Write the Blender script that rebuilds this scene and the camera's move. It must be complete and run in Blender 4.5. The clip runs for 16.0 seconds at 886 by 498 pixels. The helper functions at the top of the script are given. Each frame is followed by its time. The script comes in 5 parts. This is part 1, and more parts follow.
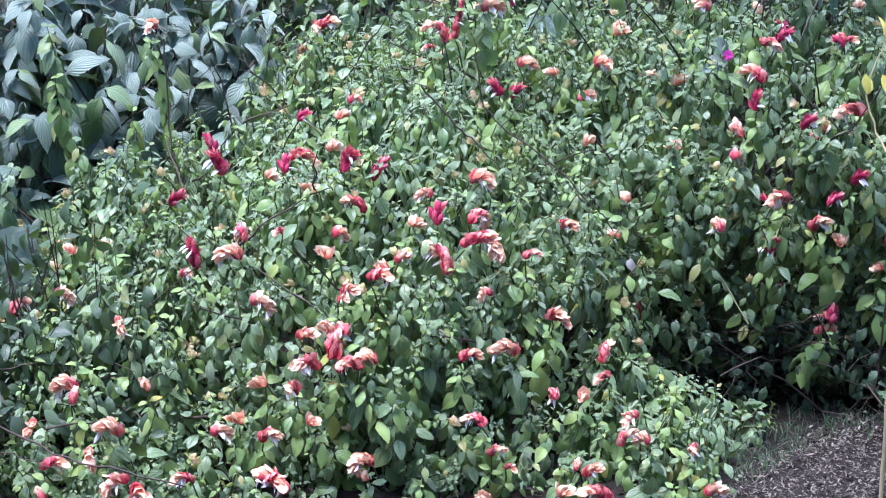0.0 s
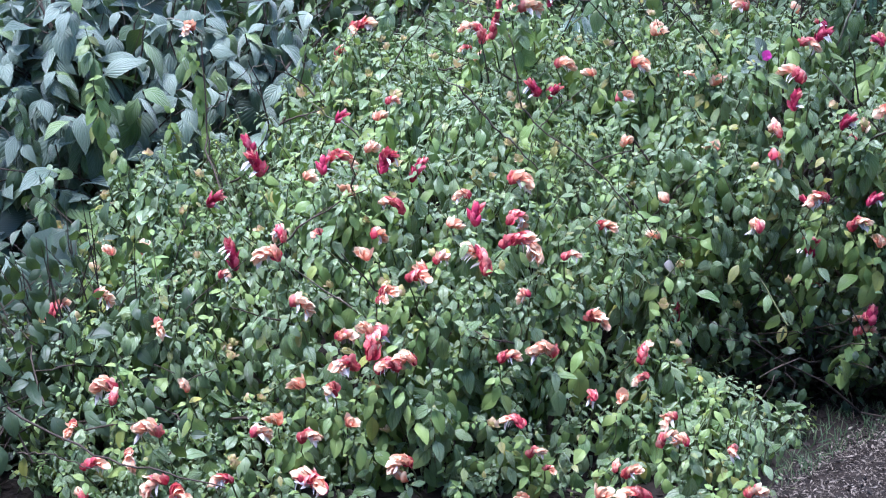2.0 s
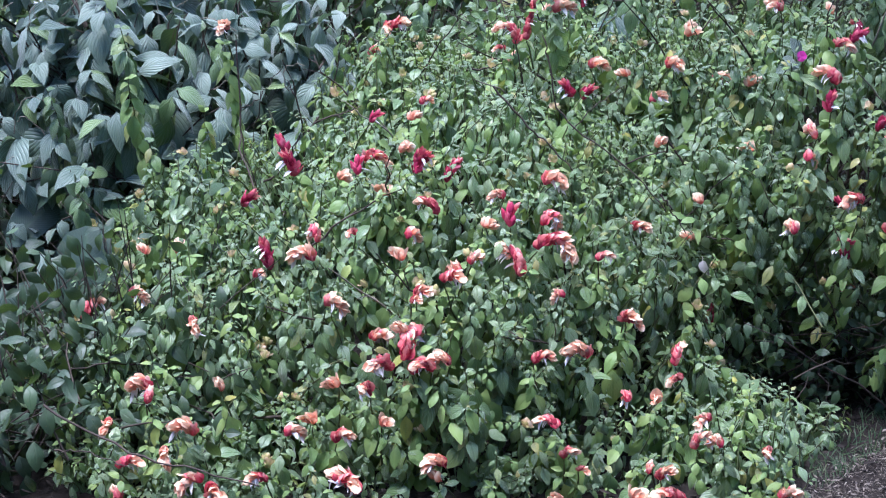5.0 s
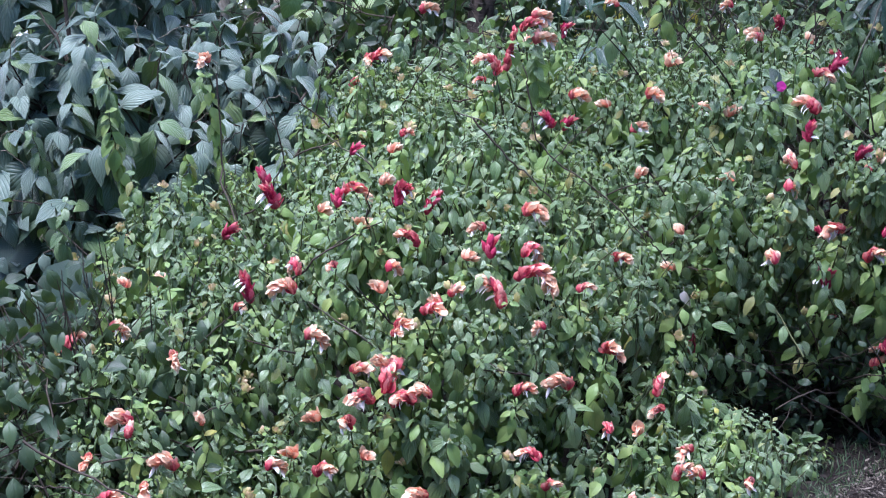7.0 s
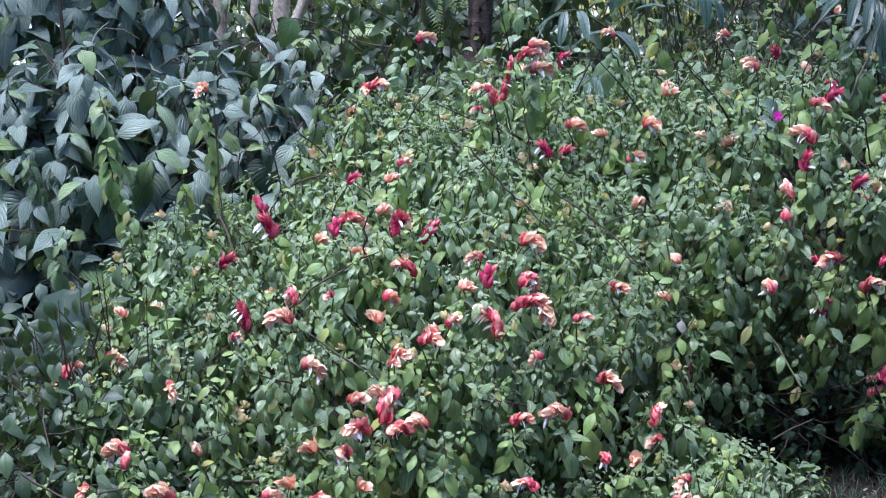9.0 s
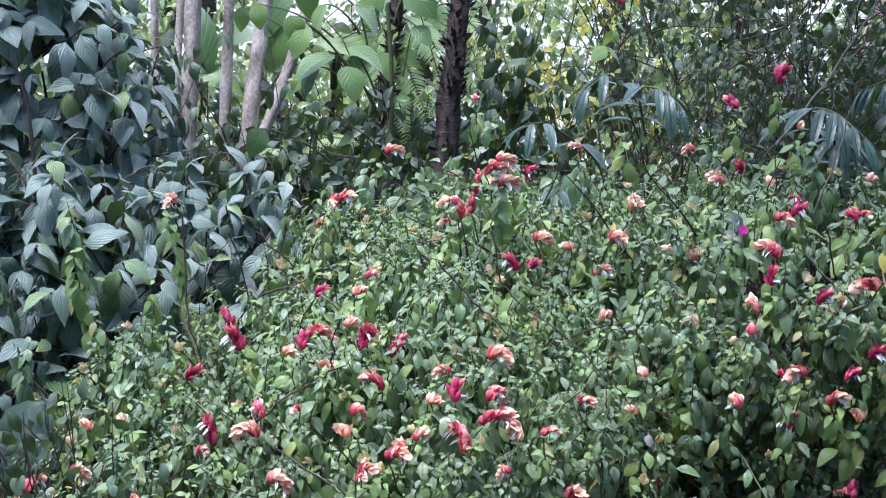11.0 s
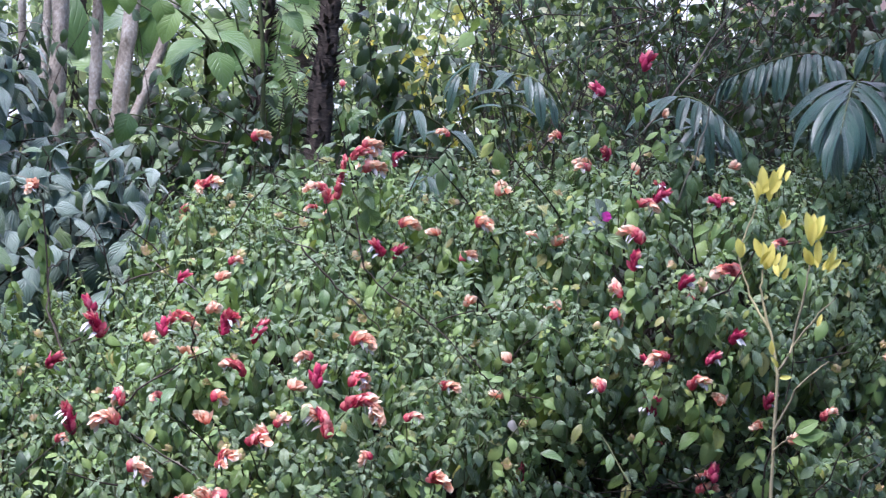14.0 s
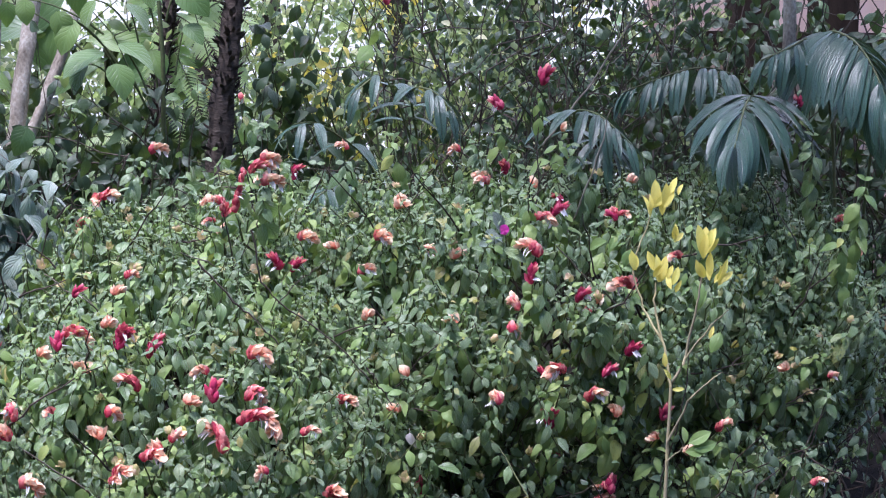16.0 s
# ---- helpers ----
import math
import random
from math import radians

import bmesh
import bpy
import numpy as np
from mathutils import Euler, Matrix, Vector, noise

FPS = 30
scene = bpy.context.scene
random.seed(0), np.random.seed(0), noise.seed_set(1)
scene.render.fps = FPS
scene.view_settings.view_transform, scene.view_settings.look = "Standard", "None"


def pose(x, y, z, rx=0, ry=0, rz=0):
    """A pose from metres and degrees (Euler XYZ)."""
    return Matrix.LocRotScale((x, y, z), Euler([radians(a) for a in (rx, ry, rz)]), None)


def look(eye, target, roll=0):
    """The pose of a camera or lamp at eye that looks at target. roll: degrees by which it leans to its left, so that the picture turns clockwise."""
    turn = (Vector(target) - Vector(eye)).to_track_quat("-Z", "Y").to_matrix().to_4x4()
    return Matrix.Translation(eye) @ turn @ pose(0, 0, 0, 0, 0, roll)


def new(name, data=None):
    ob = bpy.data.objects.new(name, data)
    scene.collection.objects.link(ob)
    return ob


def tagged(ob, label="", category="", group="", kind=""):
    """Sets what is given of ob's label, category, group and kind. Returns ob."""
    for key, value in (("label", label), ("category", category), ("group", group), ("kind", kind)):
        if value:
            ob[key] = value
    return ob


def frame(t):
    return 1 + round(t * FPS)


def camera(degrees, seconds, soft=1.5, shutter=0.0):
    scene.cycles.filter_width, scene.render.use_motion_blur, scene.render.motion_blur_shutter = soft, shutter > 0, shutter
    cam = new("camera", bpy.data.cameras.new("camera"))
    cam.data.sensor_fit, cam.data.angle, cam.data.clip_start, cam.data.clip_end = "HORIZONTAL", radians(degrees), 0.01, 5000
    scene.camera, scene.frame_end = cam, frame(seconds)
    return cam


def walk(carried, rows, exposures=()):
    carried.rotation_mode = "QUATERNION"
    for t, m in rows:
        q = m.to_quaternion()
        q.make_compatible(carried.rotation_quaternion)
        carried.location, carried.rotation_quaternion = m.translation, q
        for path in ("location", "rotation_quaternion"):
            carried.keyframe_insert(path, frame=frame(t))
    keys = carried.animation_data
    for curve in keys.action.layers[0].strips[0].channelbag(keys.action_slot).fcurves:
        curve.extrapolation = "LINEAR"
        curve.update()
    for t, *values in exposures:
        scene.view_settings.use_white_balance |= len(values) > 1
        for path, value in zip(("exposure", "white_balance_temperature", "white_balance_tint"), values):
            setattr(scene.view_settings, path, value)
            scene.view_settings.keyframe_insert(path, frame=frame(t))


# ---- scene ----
cam = camera(30.0, 16.0, soft=1.15, shutter=0.25)
PATH = [
    (0, 0, 0, 1.5, 76, 0, 0),
    (0.5, -0.007, 0.0031, 1.5018, 75.947, 0.333, 0.225),
    (1, 0.0039, 0.0042, 1.5058, 75.92, 0.505, 0.802),
    (1.5, -0.0032, 0.0025, 1.5052, 75.931, 0.405, 0.907),
    (2, -0.0191, 0.0017, 1.5044, 75.98, 0.299, 1.005),
    (2.5, -0.0283, 0.0012, 1.5097, 75.958, 0.255, 1.1),
    (3, -0.0336, -0.0026, 1.5042, 76.044, 0.209, 1.289),
    (3.5, -0.038, -0.0002, 1.5041, 75.941, 0.247, 1.372),
    (4, -0.0409, -0.0017, 1.4972, 75.901, 0.215, 1.496),
    (6.3, -0.0339, 0.0028, 1.5249, 76.312, 0.439, 2.264),
    (6.5, -0.0297, 0.0056, 1.5219, 76.565, 0.297, 2.051),
    (7, -0.0195, 0.0063, 1.5225, 76.831, 0.538, 1.471),
    (7.5, -0.0204, 0.0063, 1.5326, 77.102, 0.662, 1.346),
    (8, -0.0211, 0.0011, 1.5313, 77.5, 0.649, 1.427),
    (8.5, -0.0228, 0.0059, 1.5309, 77.579, 0.767, 1.56),
    (9, -0.0199, 0.0081, 1.5319, 77.724, 0.54, 1.364),
    (9.5, -0.0237, 0.0096, 1.5495, 78.82, 0.436, 0.766),
    (9.7, -0.0274, 0.0044, 1.5537, 79.415, 0.433, 0.672),
    (12, -0.0156, 0.0053, 1.5592, 81.509, 0.012, -0.304),
    (12.5, -0.0066, 0.0074, 1.553, 81.594, 0.006, -0.733),
    (13, -0.0074, 0.0066, 1.5587, 81.52, -0.462, -1.276),
    (13.5, 0.0141, 0.0079, 1.5455, 81.06, -0.284, -1.892),
    (14, 0.041, 0.0118, 1.5428, 80.988, -0.488, -3.516),
    (14.5, 0.065, 0.0112, 1.5385, 81.004, -0.719, -5.016),
    (15, 0.0731, 0.0036, 1.5478, 81.011, -1.104, -5.624),
    (15.5, 0.0754, 0.0048, 1.551, 81.157, -1.212, -6.079),
    (16, 0.0774, 0.0058, 1.549, 81.408, -0.828, -6.539),
]
walk(cam, [(t, pose(*p)) for t, *p in PATH], [(0.0, 1.84, 5400, 24.5), (4.0, 1.59, 5400, 23), (7.0, 1.47, 5430, 24.5), (9.5, 1.44, 5480, 24.5), (12.0, 1.60, 5600, 26.5), (13.2, 1.52, 5640, 27.5), (16.0, 1.44, 5720, 29)])

# ---------------------------------------------------------------- sky and sun
world = bpy.data.worlds.new("sky")
scene.world = world
world.use_nodes = True
wn = world.node_tree.nodes
sky = wn.new("ShaderNodeTexSky")
sky.sky_type = "NISHITA"
sky.sun_disc = False
sky.sun_elevation = radians(52)
sky.sun_rotation = radians(20)
sky.air_density, sky.dust_density, sky.ozone_density = 1.0, 1.0, 1.5
world.node_tree.links.new(sky.outputs[0], wn["Background"].inputs[0])
wn["Background"].inputs[1].default_value = 0.15
sun = new("sun", bpy.data.lights.new("sun", "SUN"))
sun.data.energy, sun.data.angle, sun.data.color = 3.9, radians(36), (1.0, 0.98, 0.95)
sun.matrix_world = look((-3.5, 2.8, 14.0), (0, 4.5, 0.5))

RNG = np.random.RandomState(7)
UP = np.array((0.0, 0.0, 1.0))


# ---------------------------------------------------------------- materials
def nodes_of(name):
    m = bpy.data.materials.new(name)
    m.use_nodes = True
    return m, m.node_tree.nodes, m.node_tree.links


def math_node(n, l, op, a, b=None, c=None):
    k = n.new("ShaderNodeMath")
    k.operation = op
    for i, v in enumerate((a, b, c)):
        if v is None:
            continue
        if isinstance(v, (int, float)):
            k.inputs[i].default_value = v
        else:
            l.new(v, k.inputs[i])
    return k.outputs[0]


def ramp_node(n, l, fac, stops):
    k = n.new("ShaderNodeValToRGB")
    e = k.color_ramp.elements
    while len(e) < len(stops):
        e.new(0.5)
    for el, (p, c) in zip(e, stops):
        el.position, el.color = p, (*c, 1)
    l.new(fac, k.inputs[0])
    return k.outputs[0]


def mix_node(n, l, fac, a, b, mode="MIX"):
    k = n.new("ShaderNodeMix")
    k.data_type, k.blend_type = "RGBA", mode
    for s, v in ((k.inputs[0], fac), (k.inputs[6], a), (k.inputs[7], b)):
        if isinstance(v, (int, float)):
            s.default_value = v
        elif isinstance(v, tuple):
            s.default_value = (*v, 1)
        else:
            l.new(v, s)
    return k.outputs[2]


def leaf_material(name, stops, vein=(0.2, 0.3, 0.12), vein_count=7.0, vein_amount=0.35, rough=0.42,
                  glow=0.22, glow_tint=(0.25, 0.4, 0.06), slant=1.2, relief=0.4, coat=0.0, sheen=0.25, wide=3.0, depth=0.003, gloss=0.5):
    """Leaf with a midrib and slanting side veins along its UV map; each leaf takes its own tone from the stops."""
    m, n, l = nodes_of(name)
    bsdf, out = n["Principled BSDF"], n["Material Output"]
    geo, inf = n.new("ShaderNodeNewGeometry"), n.new("ShaderNodeObjectInfo")
    rnd = math_node(n, l, "FRACT", math_node(n, l, "ADD", geo.outputs["Random Per Island"], inf.outputs["Random"]))
    tone = ramp_node(n, l, rnd, stops)
    uv = n.new("ShaderNodeUVMap")
    sep = n.new("ShaderNodeSeparateXYZ")
    l.new(uv.outputs[0], sep.inputs[0])
    across = math_node(n, l, "ABSOLUTE", math_node(n, l, "SUBTRACT", sep.outputs[0], 0.5))
    rib = math_node(n, l, "SMOOTH_MIN", math_node(n, l, "MULTIPLY", across, 14.0), 1.0, 0.2)
    # arcs that leave the midrib and bend to the tip
    arc = math_node(n, l, "SUBTRACT", sep.outputs[1], math_node(n, l, "MULTIPLY", math_node(n, l, "POWER", across, 1.0), slant))
    wave = math_node(n, l, "ABSOLUTE", math_node(n, l, "SINE", math_node(n, l, "MULTIPLY", arc, vein_count * math.pi)))
    side = math_node(n, l, "SMOOTH_MIN", math_node(n, l, "MULTIPLY", wave, wide), 1.0, 0.3)
    veins = math_node(n, l, "SUBTRACT", 1.0, math_node(n, l, "MULTIPLY", rib, side))
    obj = n.new("ShaderNodeTexCoord")
    blotch = n.new("ShaderNodeTexNoise")
    blotch.inputs["Scale"].default_value, blotch.inputs["Detail"].default_value = 55.0, 4.0
    l.new(obj.outputs["Object"], blotch.inputs["Vector"])
    col = mix_node(n, l, math_node(n, l, "MULTIPLY", veins, vein_amount), tone, vein)
    shade = math_node(n, l, "MULTIPLY_ADD", blotch.outputs[0], 0.7, 0.65)
    col = mix_node(n, l, 1.0, col, ramp_node(n, l, shade, [(0.0, (0, 0, 0)), (1.0, (1, 1, 1))]), "MULTIPLY")
    spots = n.new("ShaderNodeTexNoise")
    spots.inputs["Scale"].default_value, spots.inputs["Detail"].default_value = 210.0, 2.0
    l.new(obj.outputs["Object"], spots.inputs["Vector"])
    wear = math_node(n, l, "MULTIPLY", math_node(n, l, "GREATER_THAN", spots.outputs[0], 0.69), 0.6)
    col = mix_node(n, l, wear, col, (0.13, 0.10, 0.035))
    l.new(col, bsdf.inputs["Base Color"])
    l.new(math_node(n, l, "MULTIPLY_ADD", blotch.outputs[0], 0.25, rough - 0.12), bsdf.inputs["Roughness"])
    bsdf.inputs["Specular IOR Level"].default_value = gloss
    bsdf.inputs["Coat Weight"].default_value = coat
    bsdf.inputs["Sheen Weight"].default_value, bsdf.inputs["Sheen Roughness"].default_value = sheen, 0.5
    bump = n.new("ShaderNodeBump")
    bump.inputs["Strength"].default_value, bump.inputs["Distance"].default_value = relief, depth
    l.new(math_node(n, l, "MULTIPLY_ADD", blotch.outputs[0], 0.3, math_node(n, l, "MULTIPLY", rib, side)), bump.inputs["Height"])
    l.new(bump.outputs[0], bsdf.inputs["Normal"])
    tr = n.new("ShaderNodeBsdfTranslucent")
    l.new(mix_node(n, l, 0.5, col, glow_tint), tr.inputs[0])
    mx = n.new("ShaderNodeMixShader")
    mx.inputs[0].default_value = glow
    l.new(bsdf.outputs[0], mx.inputs[1])
    l.new(tr.outputs[0], mx.inputs[2])
    l.new(mx.outputs[0], out.inputs[0])
    return m


def rough_material(name, stops, scale=12.0, rough=0.85, relief=0.6, stretch=(1, 1, 1), fine=90.0):
    """Bark, soil, stucco: two scales of noise in colour and relief."""
    m, n, l = nodes_of(name)
    bsdf = n["Principled BSDF"]
    tc, mp = n.new("ShaderNodeTexCoord"), n.new("ShaderNodeMapping")
    mp.inputs["Scale"].default_value = stretch
    l.new(tc.outputs["Object"], mp.inputs[0])
    big, small = n.new("ShaderNodeTexNoise"), n.new("ShaderNodeTexNoise")
    for k, s, d in ((big, scale, 6.0), (small, fine, 3.0)):
        k.inputs["Scale"].default_value, k.inputs["Detail"].default_value = s, d
        l.new(mp.outputs[0], k.inputs["Vector"])
    fac = math_node(n, l, "MULTIPLY_ADD", small.outputs[0], 0.4, math_node(n, l, "MULTIPLY", big.outputs[0], 0.6))
    l.new(ramp_node(n, l, fac, stops), bsdf.inputs["Base Color"])
    bsdf.inputs["Roughness"].default_value = rough
    bsdf.inputs["Specular IOR Level"].default_value = 0.15
    bump = n.new("ShaderNodeBump")
    bump.inputs["Strength"].default_value, bump.inputs["Distance"].default_value = relief, 0.01
    l.new(fac, bump.inputs["Height"])
    l.new(bump.outputs[0], bsdf.inputs["Normal"])
    return m


def island_material(name, stops, rough=0.6, glow=0.0, grain=60.0, along=0.0):
    """Petals, chips, twigs: tone by piece, with a fine grain; glow lets light through; along: how far the tone runs from base to tip."""
    m, n, l = nodes_of(name)
    bsdf, out = n["Principled BSDF"], n["Material Output"]
    geo, inf = n.new("ShaderNodeNewGeometry"), n.new("ShaderNodeObjectInfo")
    rnd = math_node(n, l, "FRACT", math_node(n, l, "ADD", geo.outputs["Random Per Island"], inf.outputs["Random"]))
    tc, ns = n.new("ShaderNodeTexCoord"), n.new("ShaderNodeTexNoise")
    ns.inputs["Scale"].default_value, ns.inputs["Detail"].default_value = grain, 4.0
    l.new(tc.outputs["Object"], ns.inputs["Vector"])
    fac = math_node(n, l, "ADD", math_node(n, l, "MULTIPLY", rnd, 0.7 - 0.45 * along), math_node(n, l, "MULTIPLY_ADD", ns.outputs[0], 0.9 - 0.4 * along, -0.3))
    if along:
        uv, sep = n.new("ShaderNodeUVMap"), n.new("ShaderNodeSeparateXYZ")
        l.new(uv.outputs[0], sep.inputs[0])
        fac = math_node(n, l, "MULTIPLY_ADD", sep.outputs[1], along, fac)
    col = ramp_node(n, l, fac, stops)
    l.new(col, bsdf.inputs["Base Color"])
    bsdf.inputs["Roughness"].default_value = rough
    bsdf.inputs["Specular IOR Level"].default_value = 0.25
    if glow:
        tr, mx = n.new("ShaderNodeBsdfTranslucent"), n.new("ShaderNodeMixShader")
        l.new(col, tr.inputs[0])
        mx.inputs[0].default_value = glow
        l.new(bsdf.outputs[0], mx.inputs[1])
        l.new(tr.outputs[0], mx.inputs[2])
        l.new(mx.outputs[0], out.inputs[0])
    return m


# the greyer stops paint the sky's sheen into the leaf colour
M_LEAF = leaf_material("shrimp_leaf", [(0.0, (0.085, 0.155, 0.06)), (0.2, (0.13, 0.235, 0.07)), (0.42, (0.195, 0.285, 0.145)), (0.62, (0.175, 0.295, 0.075)), (0.82, (0.235, 0.325, 0.17)), (0.96, (0.25, 0.34, 0.10)), (1.0, (0.42, 0.37, 0.10))],
                       vein=(0.17, 0.28, 0.10), vein_count=5, vein_amount=0.4, rough=0.40, glow=0.28, glow_tint=(0.26, 0.42, 0.06), sheen=0.3, relief=0.8, wide=2.0, gloss=0.7)
M_PALE = leaf_material("young_and_lit_leaf", [(0.0, (0.13, 0.235, 0.06)), (0.5, (0.20, 0.31, 0.08)), (0.96, (0.26, 0.35, 0.09)), (1.0, (0.44, 0.40, 0.07))],
                       vein=(0.25, 0.36, 0.1), vein_count=6, vein_amount=0.3, rough=0.45, glow=0.30, glow_tint=(0.3, 0.42, 0.06))
# dark shrubs and trees; in the undergrowth this dark green stands in for shade
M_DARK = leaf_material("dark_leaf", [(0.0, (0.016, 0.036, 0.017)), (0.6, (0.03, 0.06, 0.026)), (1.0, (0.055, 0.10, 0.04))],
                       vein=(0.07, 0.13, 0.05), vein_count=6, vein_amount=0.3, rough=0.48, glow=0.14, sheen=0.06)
# blue-grey stops put the reflected sky into the colour; last two are green
M_BLUE = leaf_material("ribbed_leaf", [(0.0, (0.075, 0.125, 0.085)), (0.45, (0.14, 0.205, 0.15)), (0.80, (0.21, 0.28, 0.21)), (0.86, (0.115, 0.20, 0.07)), (1.0, (0.20, 0.29, 0.085))],
                       vein=(0.055, 0.09, 0.06), vein_count=6, vein_amount=0.15, rough=0.42, glow=0.12, glow_tint=(0.16, 0.30, 0.08), slant=1.1, relief=0.65, sheen=0.28, wide=1.3, depth=0.003)
M_BROAD = leaf_material("broad_leaf", [(0.0, (0.04, 0.10, 0.024)), (0.5, (0.08, 0.165, 0.036)), (1.0, (0.15, 0.25, 0.055))],
                        vein=(0.16, 0.28, 0.09), vein_count=7, vein_amount=0.2, rough=0.4, glow=0.25, glow_tint=(0.26, 0.42, 0.06), slant=0.8, wide=2.0, relief=0.5)
# wide dark-to-pale tones paint backlight and bright specks into the distant leaves
M_FAR = leaf_material("far_backlit_leaf", [(0.0, (0.03, 0.06, 0.025)), (0.35, (0.09, 0.14, 0.05)), (0.7, (0.26, 0.33, 0.12)), (0.9, (0.48, 0.50, 0.24)), (1.0, (0.66, 0.64, 0.42))],
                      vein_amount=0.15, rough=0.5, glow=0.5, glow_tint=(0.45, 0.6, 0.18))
# base colour raised to paint in light coming from behind the fronds
M_FERN = leaf_material("backlit_fern_leaf", [(0.0, (0.36, 0.52, 0.18)), (1.0, (0.56, 0.68, 0.38))], vein_amount=0.15, glow=0.5, glow_tint=(0.5, 0.7, 0.2))
M_PALM = leaf_material("palm_leaflet", [(0.0, (0.02, 0.066, 0.038)), (1.0, (0.045, 0.115, 0.066))], vein=(0.01, 0.03, 0.02),
                       vein_count=1, vein_amount=0.6, rough=0.30, glow=0.08, slant=9.0, relief=1.0, sheen=0.12, gloss=0.7)
M_PADDLE = leaf_material("paddle_leaf", [(0.0, (0.018, 0.045, 0.027)), (1.0, (0.028, 0.065, 0.036))], vein=(0.12, 0.22, 0.1), vein_count=22,
                         vein_amount=0.2, rough=0.45, glow=0.08, slant=0.6, sheen=0.05)
M_YELLOW = leaf_material("yellow_leaf", [(0.0, (0.62, 0.54, 0.10)), (0.7, (0.76, 0.67, 0.16)), (1.0, (0.56, 0.56, 0.11))],
                         vein=(0.75, 0.68, 0.2), vein_amount=0.3, rough=0.5, glow=0.35, glow_tint=(0.8, 0.7, 0.05))
M_PEACH = island_material("peach_bract", [(0.0, (0.62, 0.085, 0.085)), (0.30, (0.78, 0.29, 0.19)), (0.60, (0.84, 0.51, 0.34)), (1.0, (0.88, 0.75, 0.54))], 0.5, 0.28, along=0.75, grain=130.0)
M_RED = island_material("red_bract", [(0.0, (0.32, 0.018, 0.055)), (0.4, (0.57, 0.065, 0.105)), (0.72, (0.76, 0.25, 0.225)), (1.0, (0.86, 0.56, 0.47))], 0.48, 0.28, along=0.6, grain=130.0)
M_CRIMSON = island_material("crimson_bract", [(0.0, (0.20, 0.012, 0.045)), (0.6, (0.48, 0.036, 0.10)), (1.0, (0.74, 0.20, 0.26))], 0.5, 0.25, along=0.5, grain=130.0)
M_TIP = island_material("young_tip_bract", [(0.0, (0.24, 0.30, 0.10)), (0.45, (0.52, 0.46, 0.20)), (0.8, (0.76, 0.55, 0.36)), (1.0, (0.86, 0.72, 0.52))], 0.55, 0.3, along=0.4)
M_WHITE = island_material("white_corolla", [(0.0, (0.7, 0.66, 0.66)), (1.0, (0.85, 0.83, 0.84))], 0.5, 0.3)
M_PINK = island_material("pink_petal", [(0.0, (0.75, 0.05, 0.38)), (1.0, (0.85, 0.12, 0.5))], 0.5, 0.3)
M_STEM = island_material("green_brown_stem", [(0.0, (0.055, 0.052, 0.026)), (0.5, (0.085, 0.11, 0.04)), (1.0, (0.13, 0.13, 0.065))], 0.7)
M_TWIG = island_material("dark_twig", [(0.0, (0.03, 0.022, 0.018)), (1.0, (0.085, 0.065, 0.05))], 0.8)
M_DRY = island_material("dry_twig", [(0.0, (0.13, 0.11, 0.085)), (1.0, (0.27, 0.24, 0.18))], 0.8)
M_YSTEM = island_material("yellow_stem", [(0.0, (0.15, 0.13, 0.085)), (0.5, (0.28, 0.245, 0.14)), (1.0, (0.42, 0.36, 0.16))], 0.7, grain=25.0)
M_BARK = rough_material("pale_bark", [(0.32, (0.09, 0.07, 0.052)), (0.45, (0.25, 0.215, 0.17)), (0.54, (0.35, 0.31, 0.255)), (0.64, (0.52, 0.49, 0.42))], 9, 0.85, 1.0, (1, 1, 0.6), 110)
M_FIBRE = rough_material("dark_fibrous_bark", [(0.3, (0.022, 0.017, 0.014)), (0.55, (0.07, 0.055, 0.045)), (0.75, (0.15, 0.12, 0.098))], 16, 0.95, 1.0, (1, 1, 2.5), 60)
# soil tones lowered for damp and for the shade under the shrubs
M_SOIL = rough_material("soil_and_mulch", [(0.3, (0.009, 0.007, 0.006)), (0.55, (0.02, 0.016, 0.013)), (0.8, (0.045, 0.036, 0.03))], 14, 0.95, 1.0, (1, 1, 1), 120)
M_CHIP = island_material("dead_leaf_chip", [(0.0, (0.036, 0.029, 0.022)), (0.4, (0.095, 0.08, 0.064)), (0.8, (0.18, 0.155, 0.127)), (1.0, (0.34, 0.305, 0.26))], 0.85)
M_DEAD = island_material("bleached_dead_leaf", [(0.0, (0.46, 0.43, 0.39)), (1.0, (0.62, 0.59, 0.55))], 0.8, 0.2)
# near-black tones paint the shade that lies on the litter
M_LITTER = island_material("shade_dark_litter", [(0.0, (0.008, 0.006, 0.005)), (0.6, (0.018, 0.014, 0.011)), (1.0, (0.05, 0.038, 0.028))], 0.8)
# blades kept dark to paint the shade at the shrubs' foot
M_GRASS = island_material("grass_blade", [(0.0, (0.018, 0.04, 0.016)), (0.6, (0.035, 0.065, 0.025)), (1.0, (0.11, 0.11, 0.06))], 0.6, 0.1)
M_HEDGE = rough_material("clipped_hedge", [(0.3, (0.02, 0.04, 0.015)), (0.55, (0.05, 0.09, 0.03)), (0.8, (0.09, 0.15, 0.05))], 10, 0.9, 1.0, (1, 1, 1), 60)
M_STUCCO = rough_material("pink_stucco", [(0.3, (0.62, 0.44, 0.38)), (0.6, (0.70, 0.52, 0.46)), (0.8, (0.76, 0.60, 0.54))], 4, 0.9, 0.3, (1, 1, 1), 150)
M_TIMBER = rough_material("dark_timber", [(0.3, (0.016, 0.010, 0.008)), (0.7, (0.045, 0.03, 0.022))], 8, 0.7, 0.4, (4, 4, 0.6))


